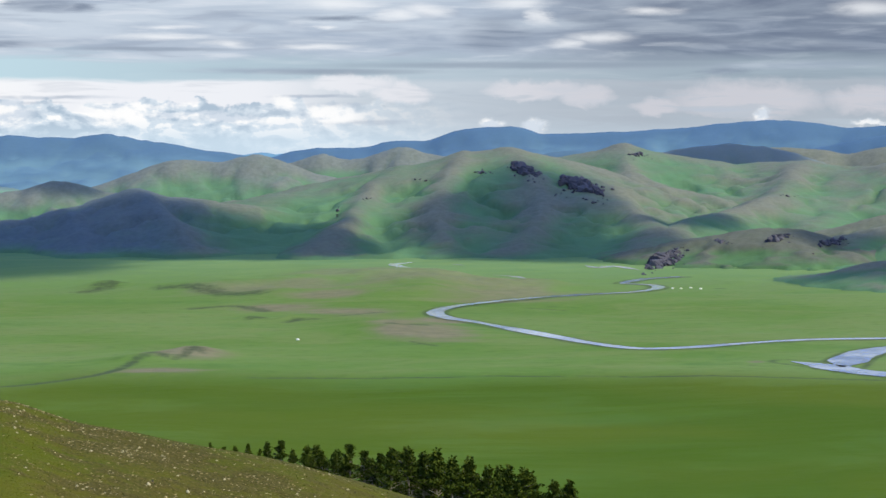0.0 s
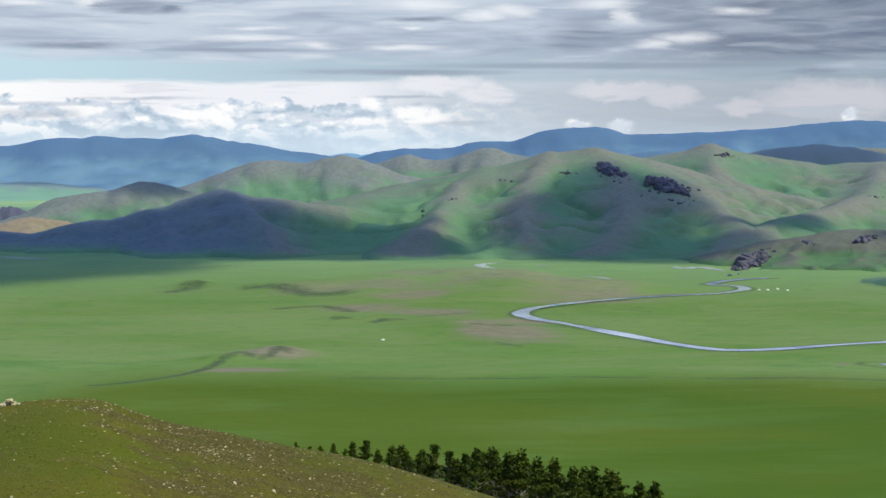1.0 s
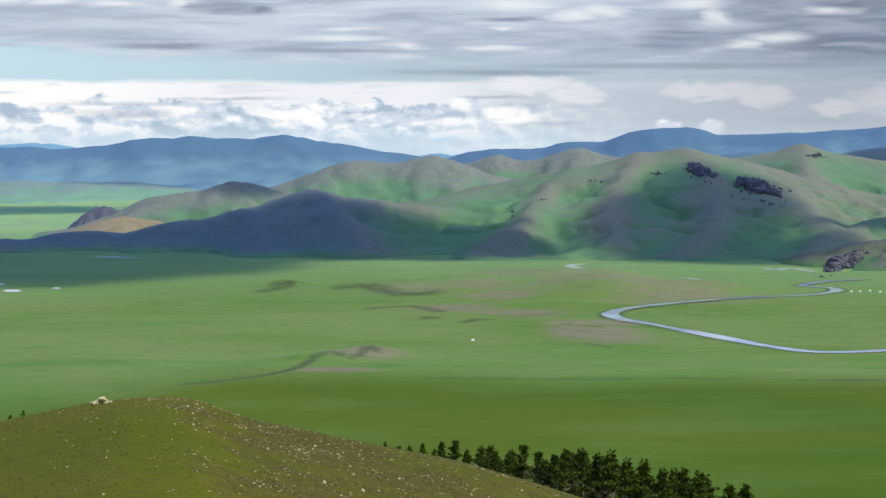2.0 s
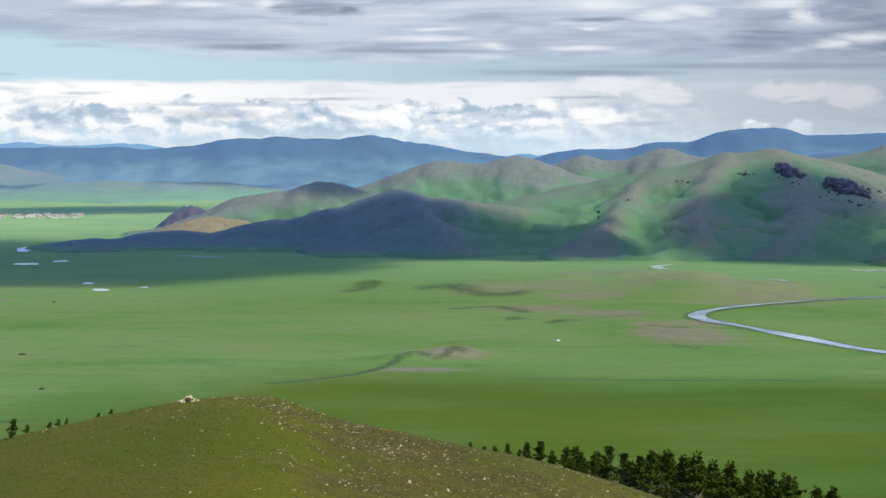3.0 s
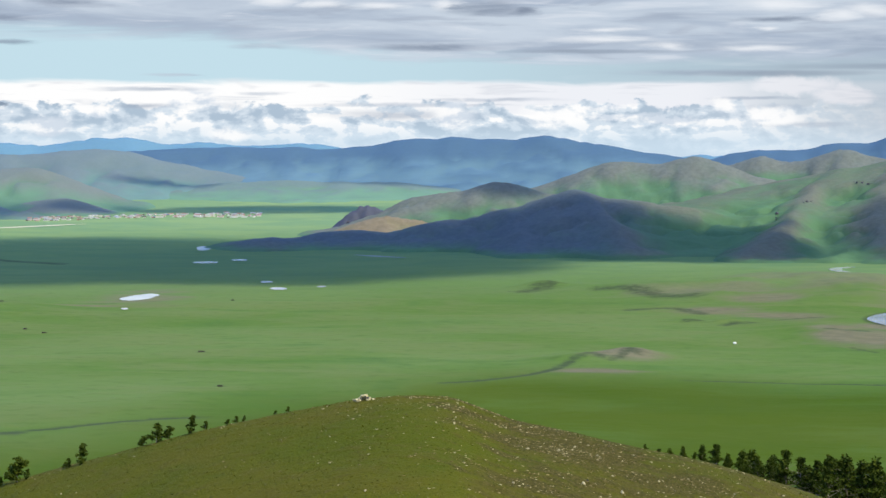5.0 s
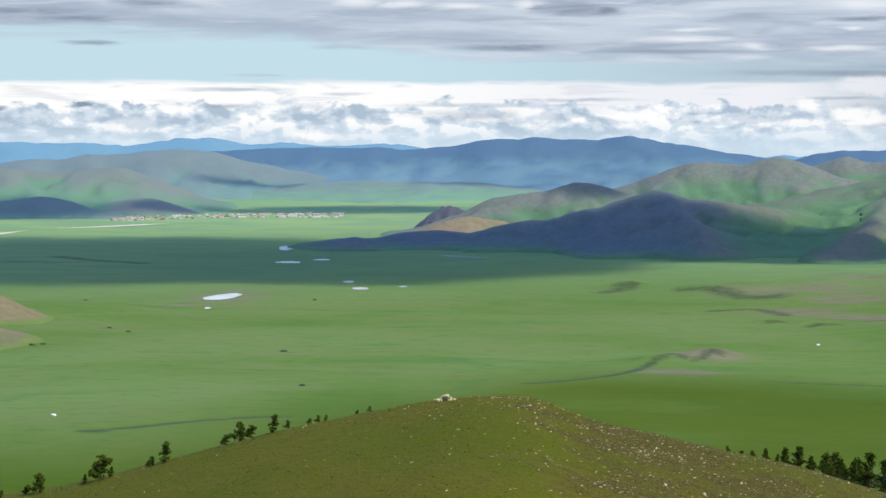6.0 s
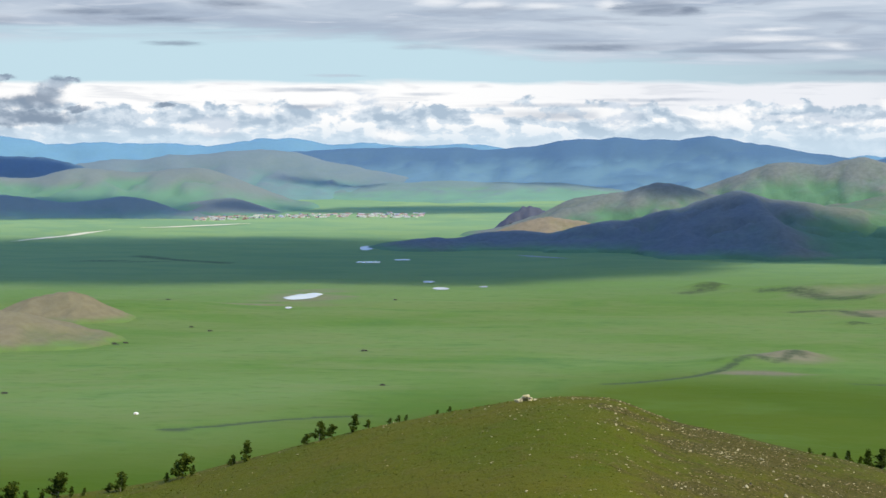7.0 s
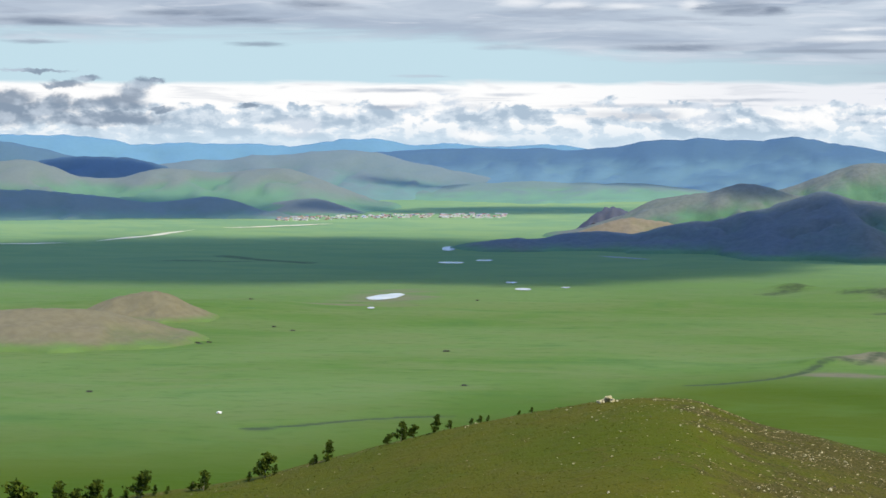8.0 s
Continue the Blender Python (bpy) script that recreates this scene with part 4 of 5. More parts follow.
EAST_SLOPE = [(19.4, 3800, 66.0), (20.15, 3800, 81.3), (20.74, 3800, 98.5), (21.3, 3800, 116.6), (22.36, 3800, 136.6), (23.53, 3800, 146.6)]
BACK_RIDGE = [(12.07, 3900, 120.8), (12.84, 3900, 135.5), (13.84, 3900, 147.0), (14.38, 3900, 147.5), (14.99, 3900, 144.5), (16.06, 3900, 135.2), (17.13, 3900, 120.6), (17.89, 3900, 125.8), (18.79, 3900, 125.7), (19.54, 3900, 117.4), (19.99, 3900, 96.8), (20.15, 3900, 63.7)]
SPUR_C = [(19.1, 3870, 121.0), (18.85, 3740, 112.0), (18.55, 3560, 84.0), (17.5, 3370, 63.0), (16.3, 3210, 50.0), (15.3, 3090, 31.6), (14.69, 3000, 14.2)]
SPUR_F = [(14.3, 3890, 153.2), (14.45, 3690, 107.9), (14.61, 3500, 72.9), (15.0, 3390, 50.1)]
SPUR_G = [(19.99, 3880, 97.1), (20.12, 3700, 73.5), (19.85, 3480, 50.9), (19.25, 3330, 37.7)]
MASSIF = [(3.11, 3420, 61.5), (4.03, 3450, 64.1), (5.26, 3500, 78.4), (6.5, 3600, 92.4), (8.05, 3600, 114.5), (8.97, 3600, 122.2), (9.59, 3600, 131.8), (10.37, 3600, 139.5), (11.06, 3600, 145.3), (11.68, 3600, 134.5), (12.22, 3600, 120.9), (12.84, 3600, 104.4), (13.61, 3600, 87.9)]
SHOULDER = [(8.12, 3570, 112.0), (7.35, 3430, 84.3), (6.88, 3240, 53.6), (6.42, 3080, 21.4), (6.26, 2990, 6.9)]
SPUR_A = [(7.42, 3330, 57.7), (6.65, 3140, 43.3), (6.03, 3050, 22.9), (5.64, 2980, 7.6)]
SPUR_B = [(11.14, 3590, 140.5), (11.68, 3480, 106.3), (11.99, 3330, 77.1), (11.91, 3140, 43.7), (11.37, 2990, 12.8)]
SPUR_D = [(12.68, 3590, 107.4), (13.76, 3420, 79.5), (14.69, 3230, 53.5), (15.46, 3090, 33.3)]
SPUR_E = [(9.9, 3590, 133.8), (9.44, 3420, 93.5), (9.13, 3210, 54.3), (9.44, 3020, 19.6)]
RIDGE_DARK = [(-7.34, 3290, 20.1), (-7.1, 3330, 15.7), (-6.58, 3330, 14.6), (-5.67, 3330, 25.9), (-4.9, 3330, 27.5), (-3.83, 3330, 21.9), (-3.21, 3330, 28.1), (-2.59, 3330, 43.2), (-1.82, 3330, 45.8), (-1.05, 3330, 55.7), (-0.43, 3330, 59.2), (0.35, 3330, 75.4), (1.0, 3330, 88.0), (1.58, 3330, 79.9), (2.51, 3330, 78.1), (3.13, 3330, 70.9), (3.91, 3330, 65.6)]
SPUR_H = [(0.98, 3320, 83.6), (1.89, 3180, 52.5), (2.49, 3060, 19.4)]
SPUR_I = [(-0.98, 3320, 57.8), (-0.54, 3180, 32.2), (-0.39, 3070, 12.0)]
EAST_HILL = [(19.26, 3000, 21.8), (19.85, 3000, 39.6), (20.6, 3000, 49.4), (21.31, 3000, 59.1), (22.37, 3000, 70.5), (23.54, 3000, 77.1)]
CRAG_HILL = [(15.15, 2900, -4.3), (15.54, 2900, 16.1), (15.92, 2900, 27.1), (16.53, 2900, 33.5), (17.44, 2900, 40.7), (18.12, 2900, 47.8), (18.8, 2900, 44.8), (19.41, 2900, 35.7)]
EAST_FOOT = [(19.64, 2480, -0.4), (20.46, 2480, 11.1), (21.32, 2480, 24.7), (22.39, 2480, 35.0), (23.56, 2480, 40.7)]
BROWN_KNOB = [(-18.9, 1960, 8.0), (-18.41, 1960, 19.0), (-17.8, 1960, 24.5), (-17.19, 1955, 27.5), (-16.75, 1950, 21.5), (-16.35, 1940, 13.0), (-15.95, 1920, 4.0)]
BROWN_BROAD = [(-23.6, 1770, 27.5), (-22.23, 1765, 27.0), (-21.34, 1760, 26.5), (-20.44, 1760, 27.2), (-19.3, 1765, 25.5), (-18.4, 1775, 20.0), (-17.7, 1785, 11.0), (-17.2, 1790, 4.0)]
hill("hill", [(HILL_NW, 260)], FAR_HAZE, "distant green hill under the blue ranges", 14, seed=21)
hill("hill", [(HILL_BLUE, 150)], FAR_HAZE, "dark haze-blue hill in cloud shadow", 12, seed=22)
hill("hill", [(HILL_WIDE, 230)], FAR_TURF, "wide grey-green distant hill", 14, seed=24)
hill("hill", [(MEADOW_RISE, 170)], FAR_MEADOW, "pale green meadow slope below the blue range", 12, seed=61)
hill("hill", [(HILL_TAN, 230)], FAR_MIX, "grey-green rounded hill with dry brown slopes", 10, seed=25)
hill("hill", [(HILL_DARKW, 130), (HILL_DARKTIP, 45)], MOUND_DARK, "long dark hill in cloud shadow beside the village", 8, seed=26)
hill("hill", [(HILL_GREY, 90)], FAR_MIX, "low grey-brown hill behind the village", 8, seed=28)
hill("hill", [(MOUND_BACK, 190), (MOUND_FAR, 240)], MOUND_GREEN, "rounded green hills with brown summits", 8, seed=32)
hill("hill", [(RIDGE_TAN, 200)], MOUND_GREEN, "green and tan ridge ending in the plain", 7, seed=33)
hill("hill", [(TAN_FOOT, 90)], MOUND_TAN, "bare tan foot of a ridge at the plain", 5, seed=53)
hill("hill", [(CLIFF, 55)], CRAG, "dark rocky knob at the edge of the plain", 4, crag=0.8, seed=34)
hill("hill", [(BACK_LOW, 160)], FAR_HAZE, "low haze-blue hill behind the mountain", 12, seed=36)
hill("hill", [(BLUE_EAST, 200)], FAR_BLUE, "haze-blue mountain behind the green slopes", 14, seed=37)
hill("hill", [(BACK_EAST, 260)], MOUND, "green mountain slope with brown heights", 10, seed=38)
hill("hill", [(BACK_DARK, 200)], FAR_MIX, "dark hazy crest in cloud shadow", 10, seed=39)
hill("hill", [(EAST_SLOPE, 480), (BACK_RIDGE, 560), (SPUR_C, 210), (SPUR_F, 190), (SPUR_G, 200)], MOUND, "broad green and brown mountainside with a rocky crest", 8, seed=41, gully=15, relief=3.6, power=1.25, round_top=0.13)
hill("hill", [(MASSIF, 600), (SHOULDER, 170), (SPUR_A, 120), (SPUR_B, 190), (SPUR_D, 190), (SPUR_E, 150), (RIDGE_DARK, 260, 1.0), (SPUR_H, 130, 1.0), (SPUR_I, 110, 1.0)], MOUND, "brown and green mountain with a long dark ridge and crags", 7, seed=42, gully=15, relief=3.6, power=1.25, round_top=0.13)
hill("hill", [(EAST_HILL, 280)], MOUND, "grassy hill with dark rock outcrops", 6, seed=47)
hill("hill", [(CRAG_HILL, 170)], ROCKY, "low rocky hill with a dark cliff at its end", 5, seed=48, round_top=0.16, power=1.1, crag=0.15)
hill("hill", [(EAST_FOOT, 190)], MOUND, "grey-green foot of a hill beside the river meadow", 7, seed=49)
hill("hill", [(BROWN_KNOB, 62), (BROWN_BROAD, 120)], BARE_BROWN, "bare brown rounded hill with a steep knob on the plain", 4, relief=1.2, seed=50)


# ---- clouds overhead, whose shadows lie on the valley ----
CLOUD_BASE = 900.0


def cloud(bearing, r, across, along, seed, lift=0.0, turn=0.0):
    """A flat-based heap of cloud between the sun and the place (bearing, r), which it shades."""
    x, y = polar(bearing, r)
    k = (CLOUD_BASE - lift) / TO_SUN.z
    cx, cy = x + TO_SUN.x * k, y + TO_SUN.y * k
    rows, cols = 40, 64
    th, ph = np.meshgrid(np.linspace(0, 2 * np.pi, cols), np.linspace(0, np.pi, rows))
    ragged = 1 + 0.22 * fbm(np.cos(th) * 1.6 + seed, np.sin(th) * 1.6, seed, 5, 0.6)
    U, V = across * np.cos(th) * np.sin(ph) * ragged, along * np.sin(th) * np.sin(ph) * ragged
    W = np.cos(ph) * np.where(ph < np.pi / 2, min(70.0, 0.5 * along), min(12.0, 0.2 * along)) * (1 + 0.5 * fbm(U / 90, V / 90, seed + 3, 4))
    a = radians(-bearing + turn)
    X, Y = cx + U * math.cos(a) - V * math.sin(a), cy + U * math.sin(a) + V * math.cos(a)
    ob = sheet("cloud", X, Y, CLOUD_BASE + W, CLOUD, {"dense": 1 - np.sin(ph)})
    tagged(ob, "broken grey-white heap cloud drifting over the valley", "cloud", "clouds over the valley")


CLOUDS = [
    (-14.5, 2990, 900, 600, 0, 1.0),
    (-5.4, 2890, 430, 500, 10),
    (-1.0, 3165, 470, 200, 30, 2.0),
    (6.5, 3030, 85, 90, 20, 6.0),
    (11.7, 3200, 190, 380, 50, 8.0),
    (13.5, 2985, 190, 180, 20),
    (16.3, 3209, 100, 75, 50),
    (-19.4, 3990, 520, 120, 50),
    (-8.0, 4090, 300, 70, 30),
    (17.3, 4100, 200, 110, 144),
    (22.3, 2450, 150, 100, 10),
    (20.2, 2876, 85, 65, 35),
    (4.8, 3025, 220, 105, 20),
    (-0.6, 3560, 75, 70, 100),
]
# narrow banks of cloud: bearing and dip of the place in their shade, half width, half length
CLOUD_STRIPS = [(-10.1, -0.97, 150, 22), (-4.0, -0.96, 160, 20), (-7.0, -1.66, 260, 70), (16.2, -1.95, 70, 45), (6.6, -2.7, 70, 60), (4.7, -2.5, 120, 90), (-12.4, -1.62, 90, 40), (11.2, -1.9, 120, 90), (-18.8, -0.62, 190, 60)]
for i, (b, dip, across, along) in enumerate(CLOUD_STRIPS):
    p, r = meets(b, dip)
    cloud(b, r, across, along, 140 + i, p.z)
for i, c in enumerate(CLOUDS):
    cloud(*c[:4], 100 + i, *c[4:])


# ---- the near hill ----
APEX_BEARING, APEX_R, APEX_Z = -4.61, 320.0, 121.6
SLOPE_U = [-400, -160, -76, -65, -55, -42, -26, -10.8, -4, 0, 5.4, 12.4, 15.8, 19.3, 28, 39, 50, 60, 71, 160, 400]
SLOPE_F = [111.6, 38.6, 17.2, 15.7, 13.5, 9.8, 5.4, 2.3, 1.1, 0.3, 0.0, 0.3, 1.1, 3.8, 5.2, 8.5, 10.6, 13.3, 17.5, 44.5, 122.5]
_s, _c = math.sin(radians(APEX_BEARING)), math.cos(radians(APEX_BEARING))


def near_height(X, Y):
    X, Y = np.asarray(X, float), np.asarray(Y, float)
    u, v = X * _c - Y * _s, X * _s + Y * _c - APEX_R
    # the side slopes are measured where the line of sight crosses the brow
    uu = u * APEX_R / np.maximum(60, v + APEX_R)
    f = sum(np.interp(uu + k, SLOPE_U, SLOPE_F) for k in (-4, -2, 0, 2, 4)) / 5 - 0.25
    front = np.where(v < 0, -0.05 * v + 0.0011 * v * v, 0)
    back = np.where(v > 0, 0.20 * v * v / (v + 12), 0)
    z = APEX_Z - f - front - back
    z = z + 0.55 * fbm(X / 22, Y / 22, 40, 5) + 0.12 * fbm(X / 3.0, Y / 3.0, 41, 3)
    return z


def stone_density(u, v):
    """How thick the stones lie: in worn bands that run down and across the slope from its brow."""
    d = 0.07 + 0.62 * np.exp(-((u - 22 + 0.30 * v) / 20) ** 2) + 0.42 * np.exp(-((u - 52) / 28) ** 2) + 0.30 * np.exp(-((u - 8) / 9) ** 2 - (v / 6) ** 2)
    return d * (0.22 + 1.9 * np.maximum(0.0, fbm(u / 9.0 + v / 26.0, v / 4.0 - u / 22.0, 60, 5, 0.62) + 0.06))


def build_near_hill():
    u = np.concatenate([np.arange(-420, -110, 10), np.arange(-110, 110, 0.7), np.arange(110, 430, 10)])
    v = np.concatenate([np.arange(-300, -100, 10), np.arange(-100, 14, 0.7), np.arange(14, 110, 3), np.arange(110, 620, 12)])
    U, V = np.meshgrid(u, v)
    V = V + APEX_R
    X, Y = U * _c + V * _s, -U * _s + V * _c
    Z = near_height(X, Y)
    keep = Z > ground_height(X, Y) - 6
    ob = sheet("rocky_hill", X, Y, Z, NEAR_TURF, {"gravel": np.clip(stone_density(U, V - APEX_R) * 0.75 + 0.38 * np.clip((U - 4) / 22, 0, 1), 0, 1)}, keep)
    tagged(ob, "olive grass hill strewn with pale stones, bare gravel on its brow", "hill")


build_near_hill()


# ---- stones, cairn ----
def rock(bm, centre, size, rng, sub=1, flat=0.75):
    """A faceted stone added to bm."""
    made = bmesh.ops.create_icosphere(bm, subdivisions=sub, radius=1.0)["verts"]
    m = Matrix.Translation(centre) @ Euler((rng.uniform(0, 6), rng.uniform(0, 6), rng.uniform(0, 6))).to_matrix().to_4x4()
    sx, sy, sz = size * rng.uniform(0.8, 1.25), size * rng.uniform(0.7, 1.1), size * flat * rng.uniform(0.7, 1.1)
    for v in made:
        f = rng.uniform(0.78, 1.12)
        v.co = m @ Vector((v.co.x * sx * f, v.co.y * sy * f, v.co.z * sz * f))


def brow(u, v):
    x, y = u * _c + (v + APEX_R) * _s, -u * _s + (v + APEX_R) * _c
    return x, y, float(near_height(x, y))


def build_cairn():
    rng = random.Random(5)
    x, y, z = brow(-1.0, -1.0)
    cairn = new("cairn")
    cairn.location = (x, y, z)
    tagged(cairn, "heap of pale grey stones on the hill's brow", "cairn")
    for k in range(34):
        layer = 0 if k < 17 else (1 if k < 28 else 2)
        spread = (1.6, 0.9, 0.4)[layer]
        a, d = rng.uniform(0, 6.28), spread * math.sqrt(rng.random())
        bm = bmesh.new()
        rock(bm, (d * math.cos(a) * 1.15, d * math.sin(a), 0.08 + 0.30 * layer + rng.uniform(0, 0.1)), rng.uniform(0.2, 0.38), rng)
        part("stone", bm, STONE if rng.random() < 0.85 else DARKSTONE, cairn)


def strewn(count, seed):
    """Places on the hillside where stones lie."""
    gen = np.random.default_rng(seed)
    out = np.zeros((0, 2))
    while len(out) < count:
        p = np.stack([gen.uniform(-95, 105, 20000), gen.uniform(-95, 6, 20000)], 1)
        out = np.vstack([out, p[gen.random(20000) < stone_density(p[:, 0], p[:, 1])]])
    return out[:count]


def build_stones():
    rng = random.Random(9)
    # twenty faceted shapes shared by the loose stones
    shapes = []
    for k in range(20):
        bm = bmesh.new()
        rock(bm, (0, 0, 0), 1.0, rng)
        shapes.append((np.array([v.co[:] for v in bm.verts]), np.array([[v.index for v in f.verts] for f in bm.faces])))
        bm.free()
    for name, mat, count, lo, hi, label in (
            ("scattered_stones", STONE, 6500, 0.04, 0.20, "pale loose stones strewn over the hillside"),
            ("dark_stones", DARKLICHEN, 60, 0.08, 0.20, "dark lichened stones half sunk in the turf")):
        verts, faces, total = [], [], 0
        uv = strewn(count, count)
        X, Y = uv[:, 0] * _c + (uv[:, 1] + APEX_R) * _s, -uv[:, 0] * _s + (uv[:, 1] + APEX_R) * _c
        Z = near_height(X, Y)
        for x, y, z in zip(X, Y, Z):
            pts, fs = shapes[rng.randrange(20)]
            size = lo + (hi - lo) * rng.random() ** 2.6
            verts.append(pts * (size * 1.6, size * 1.2, size * 0.45) + (x, y, z + 0.2 * size))
            faces.append(fs + total)
            total += len(pts)
        me = bpy.data.meshes.new(name)
        me.from_pydata(np.concatenate(verts).tolist(), [], np.concatenate(faces).tolist())
        me.materials.append(mat)
        tagged(new(name, me), label, "stones", kind="stuff")
    for u, v in strewn(90, 4):
        bm = bmesh.new()
        size = rng.uniform(0.15, 0.33)
        rock(bm, (0, 0, 0.2 * size), size, rng, 1, 0.6)
        pale = rng.random() < 0.8
        ob = new("boulder", mesh_from("boulder", bm, STONE if pale else DARKLICHEN))
        ob.location = brow(u, v)
        tagged(ob, "pale weathered boulder lying in the turf" if pale else "dark lichened boulder lying in the turf", "boulder", "boulders on the hill")


def build_tufts():
    rng = random.Random(12)
    verts, faces = [], []
    n = 15000
    U, V = np.array([rng.uniform(-100, 108) for _ in range(n)]), np.array([rng.uniform(-95, 8) for _ in range(n)])
    X, Y = U * _c + (V + APEX_R) * _s, -U * _s + (V + APEX_R) * _c
    Z = near_height(X, Y)
    for x, y, z in zip(X, Y, Z):
        s = rng.uniform(0.07, 0.24)
        for k in range(3):
            a = rng.uniform(0, 6.28)
            c, q = math.cos(a), math.sin(a)
            b = len(verts)
            lean = rng.uniform(-0.5, 0.5) * s
            verts += [(x - s * c, y - s * q, z - 0.03), (x + s * c, y + s * q, z - 0.03), (x + lean * q, y - lean * c, z + s * rng.uniform(0.25, 0.5))]
            faces.append((b, b + 1, b + 2))
    me = bpy.data.meshes.new("grass_tufts")
    me.from_pydata(verts, [], faces)
    me.materials.append(TUFT)
    tagged(new("grass_tufts", me), "short olive grass tufts on the hillside", "grass", kind="stuff")


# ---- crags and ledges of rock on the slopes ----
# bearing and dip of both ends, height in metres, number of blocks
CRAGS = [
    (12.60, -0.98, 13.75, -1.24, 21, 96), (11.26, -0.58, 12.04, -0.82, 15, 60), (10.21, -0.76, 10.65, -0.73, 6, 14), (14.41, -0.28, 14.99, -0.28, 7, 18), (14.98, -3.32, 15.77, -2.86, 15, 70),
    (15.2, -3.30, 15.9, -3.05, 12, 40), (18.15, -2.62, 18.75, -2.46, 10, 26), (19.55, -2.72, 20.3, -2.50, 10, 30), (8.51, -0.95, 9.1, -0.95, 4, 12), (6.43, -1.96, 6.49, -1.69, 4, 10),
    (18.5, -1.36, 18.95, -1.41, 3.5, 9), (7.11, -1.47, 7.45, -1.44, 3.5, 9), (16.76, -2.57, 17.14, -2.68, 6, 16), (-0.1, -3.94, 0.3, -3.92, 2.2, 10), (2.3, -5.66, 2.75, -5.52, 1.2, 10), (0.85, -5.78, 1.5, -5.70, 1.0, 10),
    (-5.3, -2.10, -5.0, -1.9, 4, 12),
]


def block(bm, centre, size, rng, turn):
    """An angular block of rock: the hull of a few points."""
    pts = []
    for k in range(13):
        p = Vector((rng.gauss(0, 1), rng.gauss(0, 1), rng.gauss(0, 1))).normalized()
        p = Vector((p.x * 1.15, p.y * 0.8, p.z * (0.85 if p.z < 0 else rng.uniform(0.7, 1.15)))) * size * rng.uniform(0.8, 1.1)
        pts.append(bm.verts.new(centre + turn @ p))
    made = bmesh.ops.convex_hull(bm, input=pts)
    bmesh.ops.delete(bm, geom=[v for v in made["geom_interior"] if isinstance(v, bmesh.types.BMVert)], context="VERTS")


def build_crags():
    rng = random.Random(77)
    for b0, d0, b1, d1, tall, count in CRAGS:
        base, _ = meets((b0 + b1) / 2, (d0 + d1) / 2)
        high = tall > 3
        crag = new("rock_outcrop")
        crag.location = base
        tagged(crag, "jagged dark purple-grey crag standing out of the turf" if high else "low dark rock ledge in the grass", "rock", "rock outcrops")
        bedding = rng.uniform(-0.5, 0.5)
        for k in range(count):
            f = (k + rng.random()) / count
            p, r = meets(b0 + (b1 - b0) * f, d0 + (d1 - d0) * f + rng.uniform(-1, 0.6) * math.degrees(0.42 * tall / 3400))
            # highest a third of the way along, ragged towards the ends
            size = tall * (0.30 + 0.42 * math.exp(-((f - 0.36) / 0.3) ** 2)) * rng.uniform(0.5, 1.15)
            if k % 3 == 2:
                # loose blocks and scree round the crag
                g = rng.uniform(-0.2, 1.25)
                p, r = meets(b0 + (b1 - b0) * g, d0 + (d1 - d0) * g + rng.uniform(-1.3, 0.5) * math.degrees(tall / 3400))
                size *= rng.uniform(0.2, 0.45)
            turn = Euler((rng.uniform(-0.2, 0.2), 0.35 + rng.uniform(-0.2, 0.2), bedding + rng.uniform(-0.3, 0.3))).to_matrix()
            bm = bmesh.new()
            block(bm, p - base + Vector((0, 0, -0.05 * size)), size, rng, turn)
            part("block", bm, DARKSTONE if high else LEDGE, crag)


# ---- trees ----
def taper(bm, a, b, ra, rb, sides=7):
    a, b = Vector(a), Vector(b)
    q = (b - a).to_track_quat("Z", "Y").to_matrix()
    rings = []
    for p, r in ((a, ra), (b, rb)):
        rings.append([bm.verts.new(p + q @ Vector((r * math.cos(6.2832 * k / sides), r * math.sin(6.2832 * k / sides), 0))) for k in range(sides)])
    for k in range(sides):
        bm.faces.new((rings[0][k], rings[0][(k + 1) % sides], rings[1][(k + 1) % sides], rings[1][k]))
    bm.faces.new(rings[1])
    bm.faces.new(rings[0][::-1])


def needle_clump(verts, faces, c, s, rng):
    """A loose spray of needles: small leaf-like triangles round a point."""
    for k in range(16):
        d = Vector((rng.gauss(0, 1), rng.gauss(0, 1), rng.gauss(0, 0.45))).normalized()
        p = Vector(c) + d * s * rng.uniform(0.1, 0.75)
        e = Vector((rng.gauss(0, 1), rng.gauss(0, 1), rng.gauss(0, 0.8))).normalized()
        f = d.cross(e).normalized()
        w, l = s * rng.uniform(0.22, 0.42), s * rng.uniform(0.4, 0.8)
        b = len(verts)
        verts += [tuple(p - f * w), tuple(p + f * w), tuple(p + d * l + e * 0.2 * s)]
        faces.append((b, b + 1, b + 2))


